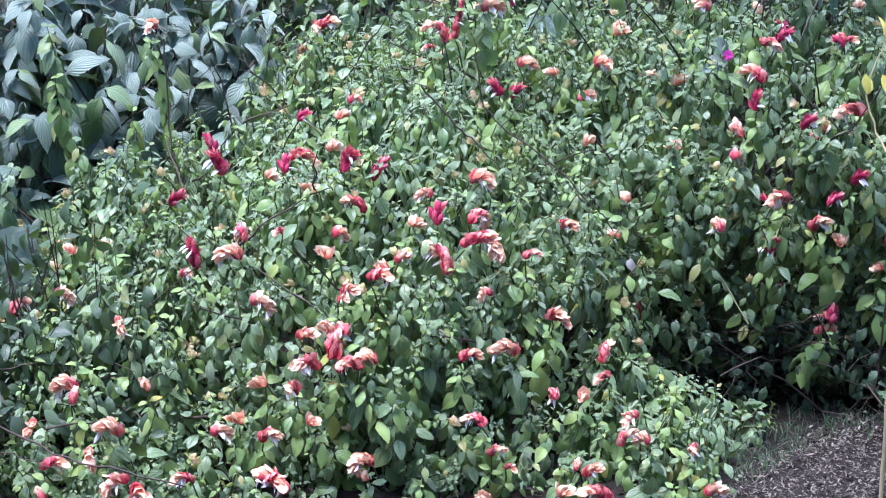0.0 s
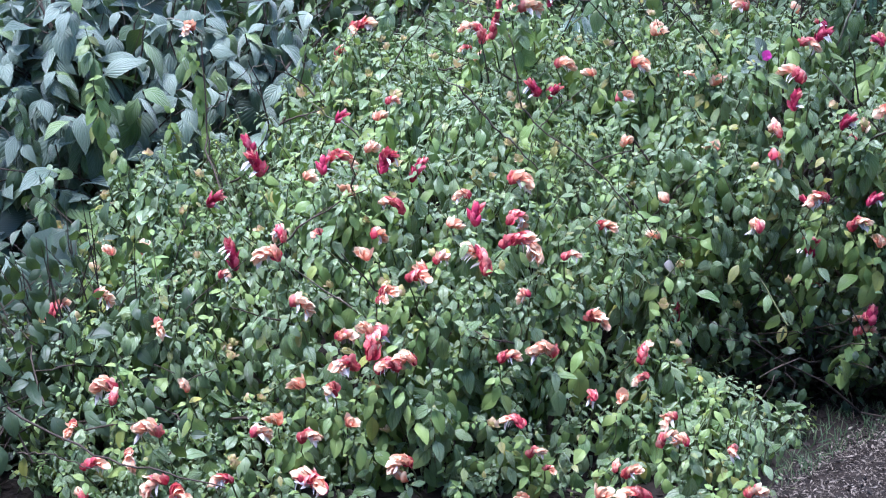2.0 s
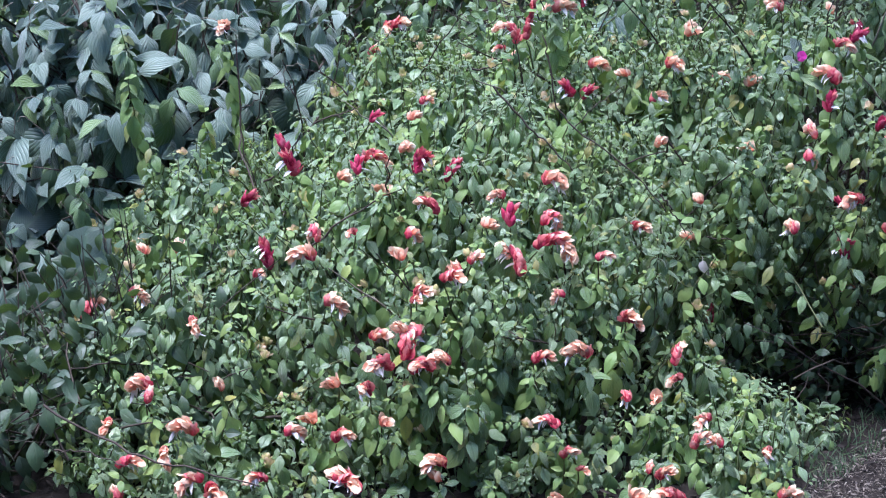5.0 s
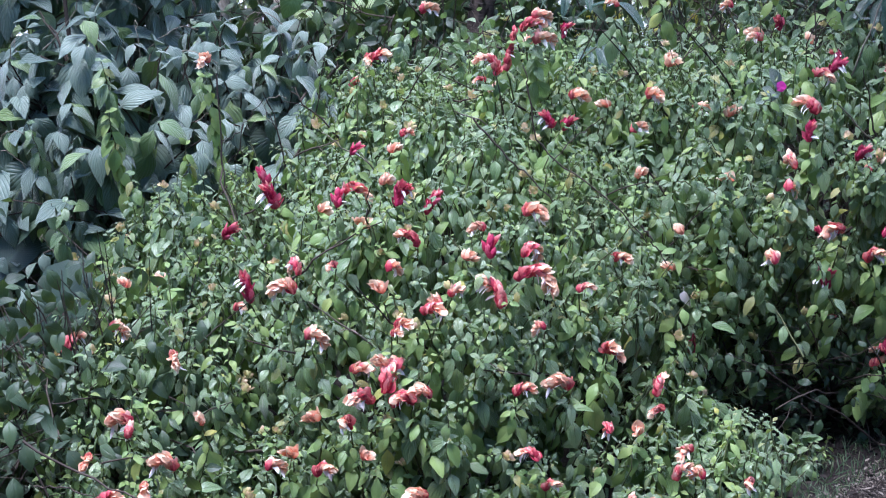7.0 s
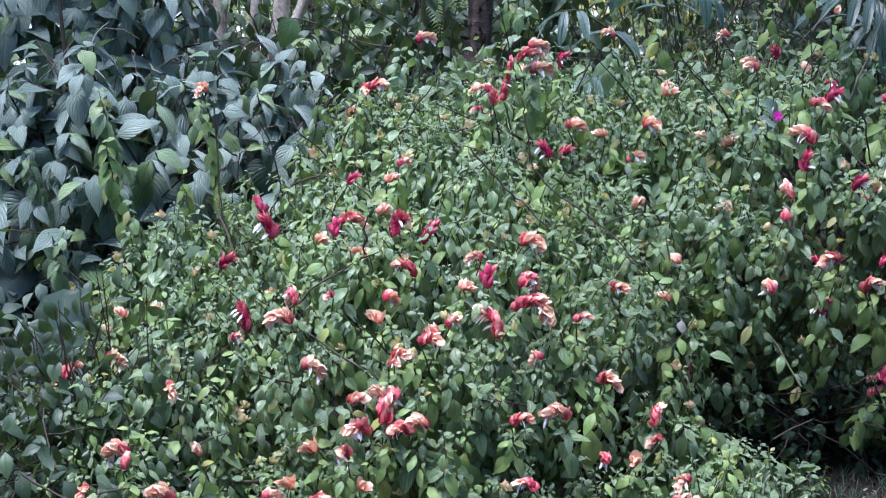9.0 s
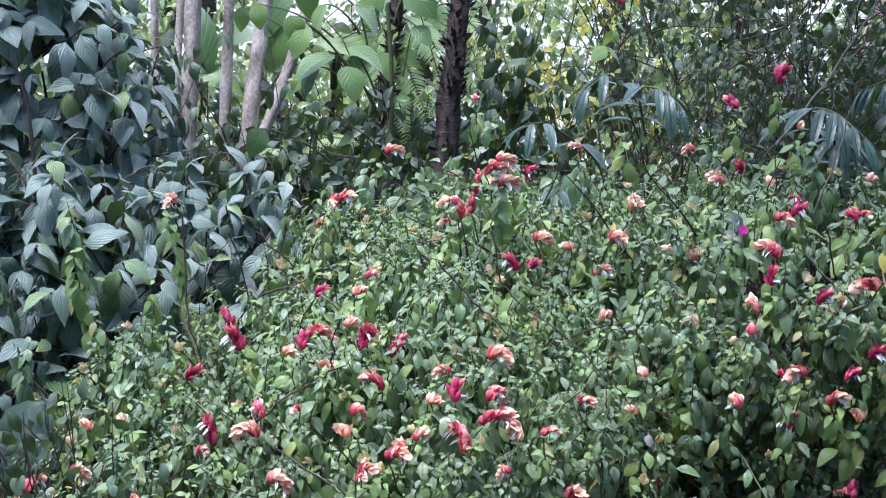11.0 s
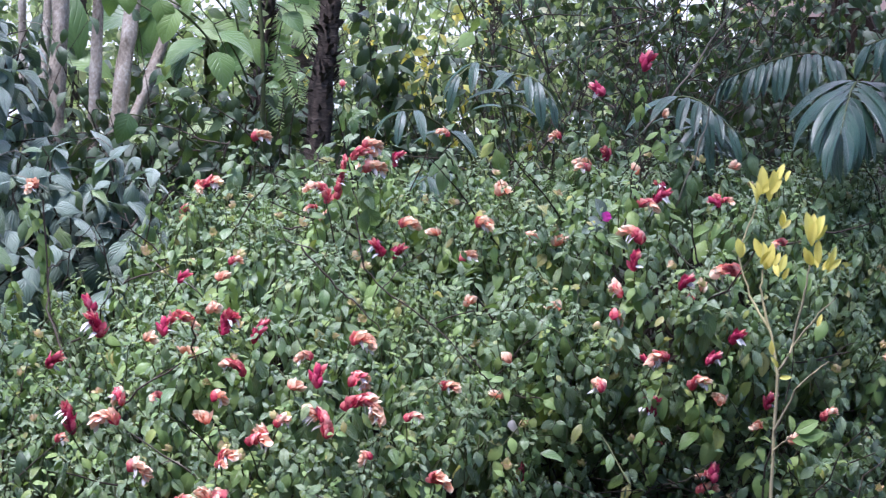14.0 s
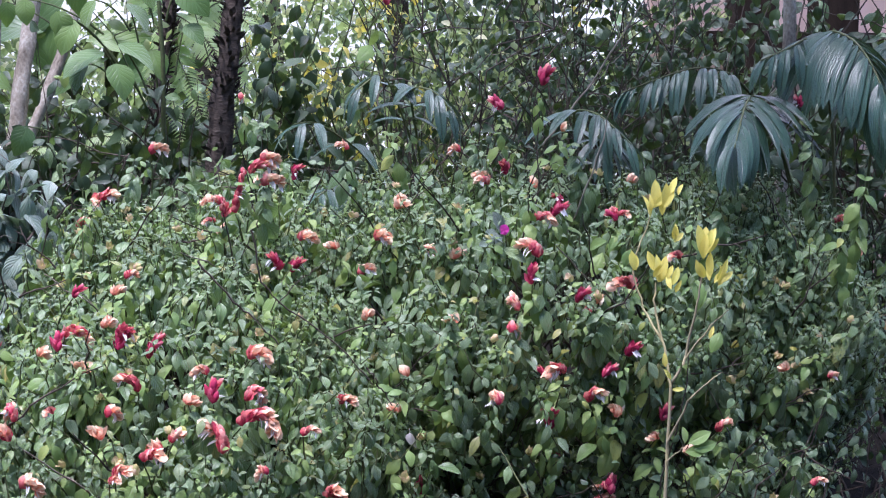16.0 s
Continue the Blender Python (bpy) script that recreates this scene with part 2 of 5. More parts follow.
# ---------------------------------------------------------------- mesh tools
def mesh_from(name, verts, quads, uvs=None, smooth=True):
    """A mesh from arrays; quads may repeat the last corner to make a triangle."""
    me = bpy.data.meshes.new(name)
    q = np.asarray(quads, dtype=np.int32)
    tri = q[:, 2] == q[:, 3]
    size = np.where(tri, 3, 4).astype(np.int32)
    keep = np.ones(q.shape, bool)
    keep[tri, 3] = False
    loops = q[keep]
    me.vertices.add(len(verts))
    me.vertices.foreach_set("co", np.asarray(verts, dtype=np.float32).ravel())
    me.loops.add(len(loops))
    me.loops.foreach_set("vertex_index", loops)
    me.polygons.add(len(q))
    starts = np.concatenate(([0], np.cumsum(size)[:-1])).astype(np.int32)
    me.polygons.foreach_set("loop_start", starts)
    me.polygons.foreach_set("loop_total", size)
    me.polygons.foreach_set("use_smooth", np.full(len(q), smooth))
    if uvs is not None:
        layer = me.uv_layers.new(name="UVMap")
        layer.data.foreach_set("uv", np.asarray(uvs, dtype=np.float32)[loops].ravel())
    me.update(calc_edges=True)
    return me


def part_mesh(name, me, material, parent=None, label="", kind=""):
    if not me.materials:
        me.materials.append(material)
    ob = new(name, me)
    ob.parent = parent
    return tagged(ob, label, kind=kind)


def thing(name, label, category, at=(0, 0, 0), group="", kind=""):
    ob = new(name)
    ob.empty_display_size = 0.1
    ob.location = at
    return tagged(ob, label, category, group, kind)


def blade(width=0.3, fold=0.25, droop=0.25, twist=0.0, stations=6, peak=0.42, stalk=0.1, wave=0.0, tip=1.0, root=0.62, arch=0.0, cols=3):
    """A leaf one long with its stalk at the origin, along +y, upper side +z: (verts, quads, uvs); arch bows it across."""
    v, uv, q = [], [], []
    for i in range(stations + 1):
        s = i / stations
        b = max(0.0, (s - stalk) / (1 - stalk))
        w = width * (b ** root) * ((1 - b) ** (0.75 * tip)) / (peak ** root * (1 - peak) ** (0.75 * tip)) if 0 < b < 1 else 0.012
        if s >= 1:
            w = 0.004
        z = -droop * s * s
        y = s * (1 - 0.18 * droop * s)
        a = twist * s
        for k in np.linspace(-1, 1, cols):
            dz = fold * w * abs(k) - arch * w * k * k + wave * w * math.sin(9 * s + 2 * k) * abs(k)
            v.append((k * w * math.cos(a), y, z + dz + k * w * math.sin(a)))
            uv.append((0.5 + 0.5 * k, s))
    for i in range(stations):
        for c in range(cols - 1):
            a = cols * i + c
            q.append((a, a + 1, a + cols + 1, a + cols))
    return np.array(v), np.array(q), np.array(uv)


def frames_of(along, up):
    """Rotation matrices with y along and z as near to up as can be; arrays of vectors."""
    y = along / (np.linalg.norm(along, axis=-1, keepdims=True) + 1e-9)
    x = np.cross(y, up)
    x /= np.linalg.norm(x, axis=-1, keepdims=True) + 1e-9
    z = np.cross(x, y)
    return np.stack([x, y, z], axis=-1)


def leaves_mesh(name, templates, base, along, up, size, rng, widen=0.15):
    """Joins one leaf for each row into one mesh, taking the templates by turns at random."""
    base, along, up, size = (np.asarray(a, dtype=float) for a in (base, along, up, size))
    R = frames_of(along, up)
    pick = rng.randint(0, len(templates), len(base))
    V, Q, U, n = [], [], [], 0
    for k, (tv, tq, tu) in enumerate(templates):
        ids = np.nonzero(pick == k)[0]
        if not len(ids):
            continue
        fat = 1 + widen * rng.uniform(-1, 1, len(ids))
        loc = tv[None] * np.stack([fat, np.ones(len(ids)), np.ones(len(ids))], 1)[:, None, :] * size[ids][:, None, None]
        w = np.einsum("nij,nvj->nvi", R[ids], loc) + base[ids][:, None, :]
        V.append(w.reshape(-1, 3))
        Q.append((tq[None] + (np.arange(len(ids)) * len(tv))[:, None, None] + n).reshape(-1, 4))
        U.append(np.tile(tu, (len(ids), 1)))
        n += len(ids) * len(tv)
    return mesh_from(name, np.concatenate(V), np.concatenate(Q), np.concatenate(U))


def tubes_mesh(name, lines, sides=5):
    """Round stems along polylines; each line: (points, radius at the start, radius at the end)."""
    V, Q, n = [], [], 0
    ang = np.arange(sides) * 2 * np.pi / sides
    for pts, r0, r1 in lines:
        p = np.asarray(pts, dtype=float)
        d = np.gradient(p, axis=0)
        d /= np.linalg.norm(d, axis=1, keepdims=True) + 1e-9
        ref = np.where(np.abs(d[:, 2:3]) > 0.9, np.array([[1.0, 0, 0]]), np.array([[0, 0, 1.0]]))
        x = np.cross(d, ref)
        x /= np.linalg.norm(x, axis=1, keepdims=True) + 1e-9
        y = np.cross(d, x)
        r = np.linspace(r0, r1, len(p))[:, None, None]
        ring = p[:, None, :] + r * (np.cos(ang)[None, :, None] * x[:, None, :] + np.sin(ang)[None, :, None] * y[:, None, :])
        V.append(ring.reshape(-1, 3))
        for i in range(len(p) - 1):
            for k in range(sides):
                a, b = n + i * sides + k, n + i * sides + (k + 1) % sides
                Q.append((a, b, b + sides, a + sides))
        n += len(p) * sides
    return mesh_from(name, np.concatenate(V), Q)


def arc_line(a, b, sag=(0, 0, 0), n=6, jitter=0.0, rng=RNG):
    """Points from a to b, bowed by sag in the middle."""
    s = np.linspace(0, 1, n)[:, None]
    p = np.array(a) * (1 - s) + np.array(b) * s + np.array(sag) * (4 * s * (1 - s))
    if jitter:
        p[1:-1] += rng.normal(0, jitter, (n - 2, 3))
    return p


# ---------------------------------------------------------------- ground
def ground_sheet():
    n = 90
    t = np.linspace(-1, 1, n)
    g = np.sign(t) * (np.abs(t) ** 3.2) * 300
    X, Y = np.meshgrid(g, g + 4.5)
    Z = np.array([[0.025 * noise.noise((x * 2.1, y * 2.1, 0)) if abs(x) < 20 and abs(y) < 20 else 0.0 for x, y in zip(rx, ry)] for rx, ry in zip(X, Y)])
    Z = Z - 0.22 * np.clip(Y - 13.0, 0, 140)  # slope added so the glowing backdrop shows below eye level
    v = np.stack([X, Y, Z], -1).reshape(-1, 3)
    q = [(i * n + j, i * n + j + 1, (i + 1) * n + j + 1, (i + 1) * n + j) for i in range(n - 1) for j in range(n - 1)]
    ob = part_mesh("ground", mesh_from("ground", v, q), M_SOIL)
    tagged(ob, "bare brown soil darkened for shade, under pale dry leaf mulch", "ground", kind="structure")
    return ob


ground_sheet()


def glowing_backdrop():
    # added sheet that glows, so gaps between leaves read as bright sky
    m, n, l = nodes_of("backdrop_glow")
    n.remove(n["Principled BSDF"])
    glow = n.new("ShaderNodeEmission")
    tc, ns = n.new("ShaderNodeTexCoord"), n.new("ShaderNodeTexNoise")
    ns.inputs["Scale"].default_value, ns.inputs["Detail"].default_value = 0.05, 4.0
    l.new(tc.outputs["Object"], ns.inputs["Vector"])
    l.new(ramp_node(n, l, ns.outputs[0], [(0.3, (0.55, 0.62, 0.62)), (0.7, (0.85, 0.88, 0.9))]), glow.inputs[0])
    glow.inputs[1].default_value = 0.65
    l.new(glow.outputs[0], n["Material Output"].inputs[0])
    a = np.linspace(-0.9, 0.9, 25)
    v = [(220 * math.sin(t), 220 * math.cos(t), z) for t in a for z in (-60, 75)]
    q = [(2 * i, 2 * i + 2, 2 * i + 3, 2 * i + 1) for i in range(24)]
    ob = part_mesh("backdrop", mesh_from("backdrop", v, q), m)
    tagged(ob, "glowing pale sheet standing in for bright sky beyond the garden", "backdrop", kind="structure")


glowing_backdrop()


def light_block_hedge():
    """An unseen clipped hedge behind and beside the viewer, added to block low sky light."""
    n, rows = 90, 14
    a = np.linspace(radians(150), radians(390), n)
    v = [((7 + 0.25 * noise.noise((t * 9, k * 0.7, 0))) * math.cos(t), (6 + 0.25 * noise.noise((t * 9, k * 0.7, 5))) * math.sin(t), -0.1 + 4.6 * k / (rows - 1)) for k in range(rows) for t in a]
    q = [(k * n + i, k * n + i + 1, (k + 1) * n + i + 1, (k + 1) * n + i) for k in range(rows - 1) for i in range(n - 1)]
    ob = part_mesh("wall_hedge", mesh_from("wall_hedge", v, q), M_HEDGE)
    ob.modifiers.new("thickness", "SOLIDIFY").thickness = 0.3
    tagged(ob, "unseen tall dark green hedge added to block low light", "hedge", kind="structure")


light_block_hedge()

# ---------------------------------------------------------------- shrubs
# soft forms of each shrub: centre and half-axes of the masses of its foliage
BLOBS = {
    "front": [(-0.15, 4.62, 0.05, 0.78, 1.06, 0.86), (0.28, 4.12, -0.05, 0.46, 0.56, 0.33), (0.16, 4.85, 0.40, 0.58, 0.66, 0.60), (-0.82, 4.22, 0.0, 0.52, 0.70, 0.44), (0.58, 3.94, 0.02, 0.19, 0.21, 0.21), (0.76, 4.00, 0.0, 0.12, 0.13, 0.13), (0.50, 3.74, -0.02, 0.20, 0.2, 0.19), (-0.38, 3.98, -0.12, 0.86, 0.52, 0.38), (-0.90, 4.50, 0.22, 0.30, 0.34, 0.38), (-0.64, 3.70, 0.0, 0.26, 0.22, 0.20)],
    "back": [(0.92, 4.82, 0.61, 0.86, 0.68, 0.43), (1.27, 4.54, 0.29, 0.52, 0.40, 0.25), (0.58, 4.48, 0.56, 0.40, 0.42, 0.28)],
    "right": [(1.60, 4.95, 0.57, 0.42, 0.58, 0.45)],
}

SHRIMP = [blade(0.29, 0.30, 0.25, wave=0.05), blade(0.31, 0.15, 0.42, 0.25, wave=0.08), blade(0.25, 0.45, 0.15, -0.25), blade(0.30, 0.25, 0.55, 0.1, wave=0.14)]
# rounded at the stalk, drawn out at the tip, hanging and bowed across
OVATE = [blade(w, f, d, tw, 6, 0.37, 0.12, wv, 1.14, 0.48) for w, f, d, tw, wv in
         ((0.28, 0.28, 0.50, 0.15, 0.06), (0.30, -0.30, 0.65, -0.2, 0.08), (0.26, 0.42, 0.35, 0.3, 0.05), (0.29, -0.40, 0.55, 0.05, 0.10), (0.27, -0.25, 0.80, -0.1, 0.05))]


def surface_points(blobs, count, rng, low=0.03, back=-0.35, hollow=0.75):
    """Random places and normals on the outside of joined masses, on the sides that are not turned away."""
    out = []
    areas = np.array([rx * rz + ry * rz + rx * ry for _, _, _, rx, ry, rz in blobs])
    while len(out) < count:
        k = rng.choice(len(blobs), p=areas / areas.sum())
        c, r = np.array(blobs[k][:3]), np.array(blobs[k][3:])
        u = rng.normal(size=3)
        u /= np.linalg.norm(u)
        p = c + r * u
        nrm = u / r
        nrm /= np.linalg.norm(nrm)
        if p[2] < low or nrm[1] > -back + 0.35 or rng.uniform() > 0.35 + 0.65 * max(0, -nrm[1] + 0.6 * nrm[2]):
            continue
        if any(np.sum(((p - np.array(b[:3])) / np.array(b[3:])) ** 2) < 0.9 for i, b in enumerate(blobs) if i != k):
            continue
        if noise.noise(Vector(p * 5.5) + Vector((3, 1, 7))) < -0.22 and rng.uniform() < hollow:
            continue
        bump = noise.noise(Vector(p * 3.1)) * 0.12 + noise.noise(Vector(p * 8.0)) * 0.07
        out.append((p + nrm * bump, nrm))
    return out


def shoot(tip, nrm, rng, reach, leaf, lean=0.0):
    """A leafy shoot that ends at tip: its line, and rows of (base, along, up, size, age) for its leaves."""
    d = nrm * 0.65 + UP * (0.65 - lean) + rng.normal(0, 0.28, 3)
    d /= np.linalg.norm(d)
    root = tip - d * reach - UP * 0.06 * reach
    pts = arc_line(root, tip, (0, 0, 0.06 * reach), 5, 0.006, rng)
    rows, at, step = [], 0.0, 0.010
    turn = rng.uniform(0, math.pi)
    side = np.cross(d, UP + rng.normal(0, 0.1, 3))
    side /= np.linalg.norm(side) + 1e-9
    other = np.cross(d, side)
    vigour = rng.uniform(0.72, 1.2)
    k = 0
    while at < reach * 0.9:
        s = 1 - at / reach
        p = pts[0] * (1 - s) + pts[-1] * s + np.array((0, 0, 0.06 * reach)) * 4 * s * (1 - s)
        for sign in (1, -1):
            a = turn + k * math.pi / 2 + rng.normal(0, 0.2)
            out = sign * (math.cos(a) * side + math.sin(a) * other)
            young = max(0.0, 1 - k / 2.5)
            along = out * (0.80 - 0.1 * young) + d * (0.10 + 0.7 * young) + nrm * 0.35 - UP * (0.80 - 0.6 * young) + rng.normal(0, 0.22, 3)
            face = UP * 0.75 + nrm * 0.95 + rng.normal(0, 0.25, 3)
            grown = leaf * vigour * (0.20 + 0.17 * min(k, 4)) * rng.uniform(0.75, 1.15)
            if k > 2 and rng.uniform() < 0.15:  # a full-grown blade that hangs clear
                along, face, grown = along - UP * 1.2, face + nrm * 0.6, grown * 1.32
            rows.append((p + out * 0.003, along, face, grown, k))
        at += step * rng.uniform(0.8, 1.3)
        step = min(step + 0.009, 0.040)
        k += 1
    return pts, rows


def leafy_shrub(name, label, blobs, shoots, leaf, material, pale, seed, singles, inner=500, pale_share=0.16, low=0.03, stems=40):
    rng = np.random.RandomState(seed)
    top = thing(name, label, "shrub", (blobs[0][0], blobs[0][1], 0), "flowering shrubs")
    lines, rows = [], []
    for p, nrm in surface_points(blobs, shoots, rng, low):
        if p[0] < -0.95 and rng.uniform() < 0.2:
            continue
        reach = rng.uniform(0.12, 0.26)
        pts, more = shoot(p + nrm * rng.normal(0.0, 0.035), nrm, rng, reach, leaf)
        lines.append((pts, 0.0022, 0.0012))
        bright = rng.uniform() < pale_share
        rows += [(*r, bright) for r in more]
    for _ in range(inner):
        b = blobs[rng.randint(len(blobs))]
        u = rng.normal(size=3)
        u = u / np.linalg.norm(u) * rng.uniform(0.55, 0.88)
        p = np.array(b[:3]) + np.array(b[3:]) * u
        if p[2] > low + 0.05:
            rows.append((p, rng.normal(0, 1, 3) - UP * 0.5, UP + rng.normal(0, 0.4, 3), leaf * rng.uniform(0.8, 1.2), 9, False))
    # woody framework from the ground
    frame_lines = []
    for _ in range(70):
        b = blobs[rng.randint(len(blobs))]
        c, r = np.array(b[:3]), np.array(b[3:])
        u = rng.normal(size=3)
        u[2] = abs(u[2]) * 0.8
        u = u / np.linalg.norm(u) * 0.82
        end = c + r * u
        start = np.array((c[0] + rng.normal(0, 0.3 * r[0]), c[1] + rng.normal(0, 0.2 * r[1]), -0.02))
        if end[2] > 0.15:
            frame_lines.append((arc_line(start, end, (0, 0, 0.06), 8, 0.012, rng), 0.008, 0.0025))
    shift = np.array(top.location)
    base = np.array([r[0] for r in rows]) - shift
    along, up = np.array([r[1] for r in rows]), np.array([r[2] for r in rows])
    size = np.array([r[3] for r in rows])
    # many of the largest blades go pale too, painting light that shines through
    bright = np.array([r[5] or rng.uniform() < (0.4 if r[3] > 1.1 * leaf else 0.06) for r in rows])
    # the nearest blades stand as leaves of their own
    near = base[:, 1] + 0.15 * rng.uniform(-1, 1, len(base)) - 0.3 * base[:, 2]
    own = np.zeros(len(base), bool)
    own[np.argsort(near)[:singles]] = True
    for name2, mask, mat in (("foliage", ~own & ~bright, material), ("young_foliage", ~own & bright, pale)):
        part_mesh(name2, leaves_mesh(name2, OVATE, base[mask], along[mask], up[mask], size[mask], rng), mat, top, kind="stuff")
    data = []
    for mat in (material, pale):
        for tv, tq, tu in OVATE:
            me = mesh_from("leaf", tv, tq, tu)
            me.materials.append(mat)
            data.append(me)
    R = frames_of(along[own], up[own])
    for i, k in enumerate(np.nonzero(own)[0]):
        ob = new("leaf", data[rng.randint(5) + (5 if bright[k] else 0)])
        ob.parent = top
        ob.matrix_basis = Matrix.Translation(base[k]) @ Matrix(R[i].tolist()).to_4x4() @ Matrix.Scale(size[k], 4)
    bare = []
    for p, nrm in surface_points(blobs, stems, rng, low + 0.22):
        d = np.array((rng.normal(0, 0.7), -0.25, rng.normal(0.45, 0.45)))
        d /= np.linalg.norm(d)
        a = p - nrm * 0.06 - d * 0.12 - shift
        e = p + nrm * 0.04 + d * rng.uniform(0.04, 0.2) - shift
        line = arc_line(a, e, tuple(rng.normal(0, 0.015, 3)), 8, 0.004, rng)
        bare.append((line, 0.0034, 0.0014))
        for k in (4, 6)[:rng.randint(0, 3)]:
            bare.append((arc_line(line[k], line[k] + d * 0.06 + rng.normal(0, 0.03, 3), (0, 0, 0.008), 5, 0.002, rng), 0.0018, 0.0008))
    half = len(bare) * 5 // 6
    part_mesh("bare_stem_work", tubes_mesh("bare_stem_work", bare[:half]), M_TWIG, top, kind="stuff")
    part_mesh("dry_stem_work", tubes_mesh("dry_stem_work", bare[half:]), M_DRY, top, kind="stuff")
    lines = [(np.asarray(p) - shift, a, b) for p, a, b in lines]
    part_mesh("shoot_work", tubes_mesh("shoot_work", lines), M_STEM, top, kind="stuff")
    frame_lines = [(np.asarray(p) - shift, a, b) for p, a, b in frame_lines]
    part_mesh("branch_work", tubes_mesh("branch_work", frame_lines), M_TWIG, top, kind="stuff")
    return top


FRONT = leafy_shrub("shrimp_plant_shrub", "rounded green shrub with drooping red and peach bract flowers", BLOBS["front"], 2500, 0.057, M_LEAF, M_PALE, 11, 280, 1100)
BACK = leafy_shrub("shrimp_plant_shrub", "dense green shrub with crimson flower spikes over mulch", BLOBS["back"], 1500, 0.055, M_LEAF, M_PALE, 12, 120, 1200, 0.10, 0.06, 20)
RIGHT = leafy_shrub("shrimp_plant_shrub", "dark small-leaved green shrub beneath glossy palm fronds", BLOBS["right"], 900, 0.053, M_LEAF, M_PALE, 13, 80, 600, 0.06, stems=24)


# ---------------------------------------------------------------- flower spikes of the shrubs
BRACT = blade(0.37, 0.0, 0.36, 0.12, 6, 0.42, 0.0, 0.20, 1.1, 0.52, 0.55, 5)
RAGGED = blade(0.25, 0.0, 0.40, 0.25, 6, 0.45, 0.0, 0.25, 1.25, 0.6, 0.5, 5)
TONGUE = blade(0.12, 0.5, 0.35, 0.3, 4, 0.72, 0.02, 0.1, 0.7)


def spike_meshes(length, bend, pairs, bract, share, open_, seed, leaflet=BRACT):
    """Overlapping bracts along an arching axis; share: how far along the axis the pale bracts begin. Returns (lower, upper, corolla) meshes."""
    rng = np.random.RandomState(seed)
    low, top, tongues = [], [], []
    for i in range(pairs):
        s = (i + 0.5) / pairs
        a = radians(bend) * s
        # axis point of an arc that starts up and bows to +x
        r = length / max(radians(bend), 0.05)
        p = np.array((r * (1 - math.cos(a)), 0.0, r * math.sin(a)))
        d = np.array((math.sin(a), 0.0, math.cos(a)))
        outer = np.array((-math.cos(a), 0.0, math.sin(a)))
        side = np.array((0.0, 1.0, 0.0))
        for k in range(4):
            ang = k * math.pi / 2 + (i % 2) * math.pi / 4 + rng.normal(0, 0.12)
            o = outer * math.cos(ang) + side * math.sin(ang)
            spread = open_ - 0.12 * s
            row = (p + o * 0.003, d + o * spread + rng.normal(0, 0.20, 3), o + rng.normal(0, 0.16, 3), bract * (1.22 - 0.2 * s) * rng.uniform(0.75, 1.25))
            (top if s + rng.normal(0, 0.08) > share else low).append(row)
        if s > 0.35 and rng.uniform() < 0.6:
            o = -outer * 0.5 + side * rng.normal(0, 0.7)
            tongues.append((p, d * 0.75 + o * 0.7 - UP * 0.6, d + rng.normal(0, 0.5, 3), bract * rng.uniform(1.15, 1.5)))
    made = []
    for nm, rows, tp in (("flower_spike", low, leaflet), ("pale_bract", top, leaflet), ("corolla", tongues, TONGUE)):
        made.append(leaves_mesh(nm, [tp], *[np.array(c) for c in zip(*rows)], rng, 0.25) if rows else None)
    return made


KINDS = {  # arc length, bend, rings of bracts, bract length, where the pale tip begins, how far bracts stand off, lower and upper material
    "P": (0.056, 145, 7, 0.025, 0.14, 0.55, M_RED, M_PEACH),
    "R": (0.062, 125, 8, 0.023, 0.52, 0.52, M_RED, M_PEACH),
    "A": (0.105, 165, 13, 0.023, 0.50, 0.46, M_RED, M_PEACH),
    "B": (0.076, 100, 9, 0.024, 0.68, 0.55, M_RED, M_PEACH),
    "C": (0.048, 55, 7, 0.026, 0.80, 0.85, M_CRIMSON, M_RED),
    "U": (0.080, 30, 10, 0.028, 0.75, 0.85, M_CRIMSON, M_RED),
    "K": (0.120, 14, 13, 0.018, 2.0, 0.40, M_RED, M_PEACH),
    "S": (0.024, 95, 3, 0.024, -1.0, 0.50, M_RED, M_PEACH),
    "T": (0.014, 60, 2, 0.015, -1.0, 1.05, M_RED, M_TIP),
}
SPIKES = {k: [spike_meshes(*v[:6], 40 + 7 * i + j, RAGGED if k in "CU" else BRACT) for j in range(3)] for i, (k, v) in enumerate(KINDS.items())}
for k, variants in SPIKES.items():
    for low, top, tongue in variants:
        for me, mat in ((low, KINDS[k][6]), (top, KINDS[k][7]), (tongue, M_WHITE)):
            if me:
                me.materials.append(mat)


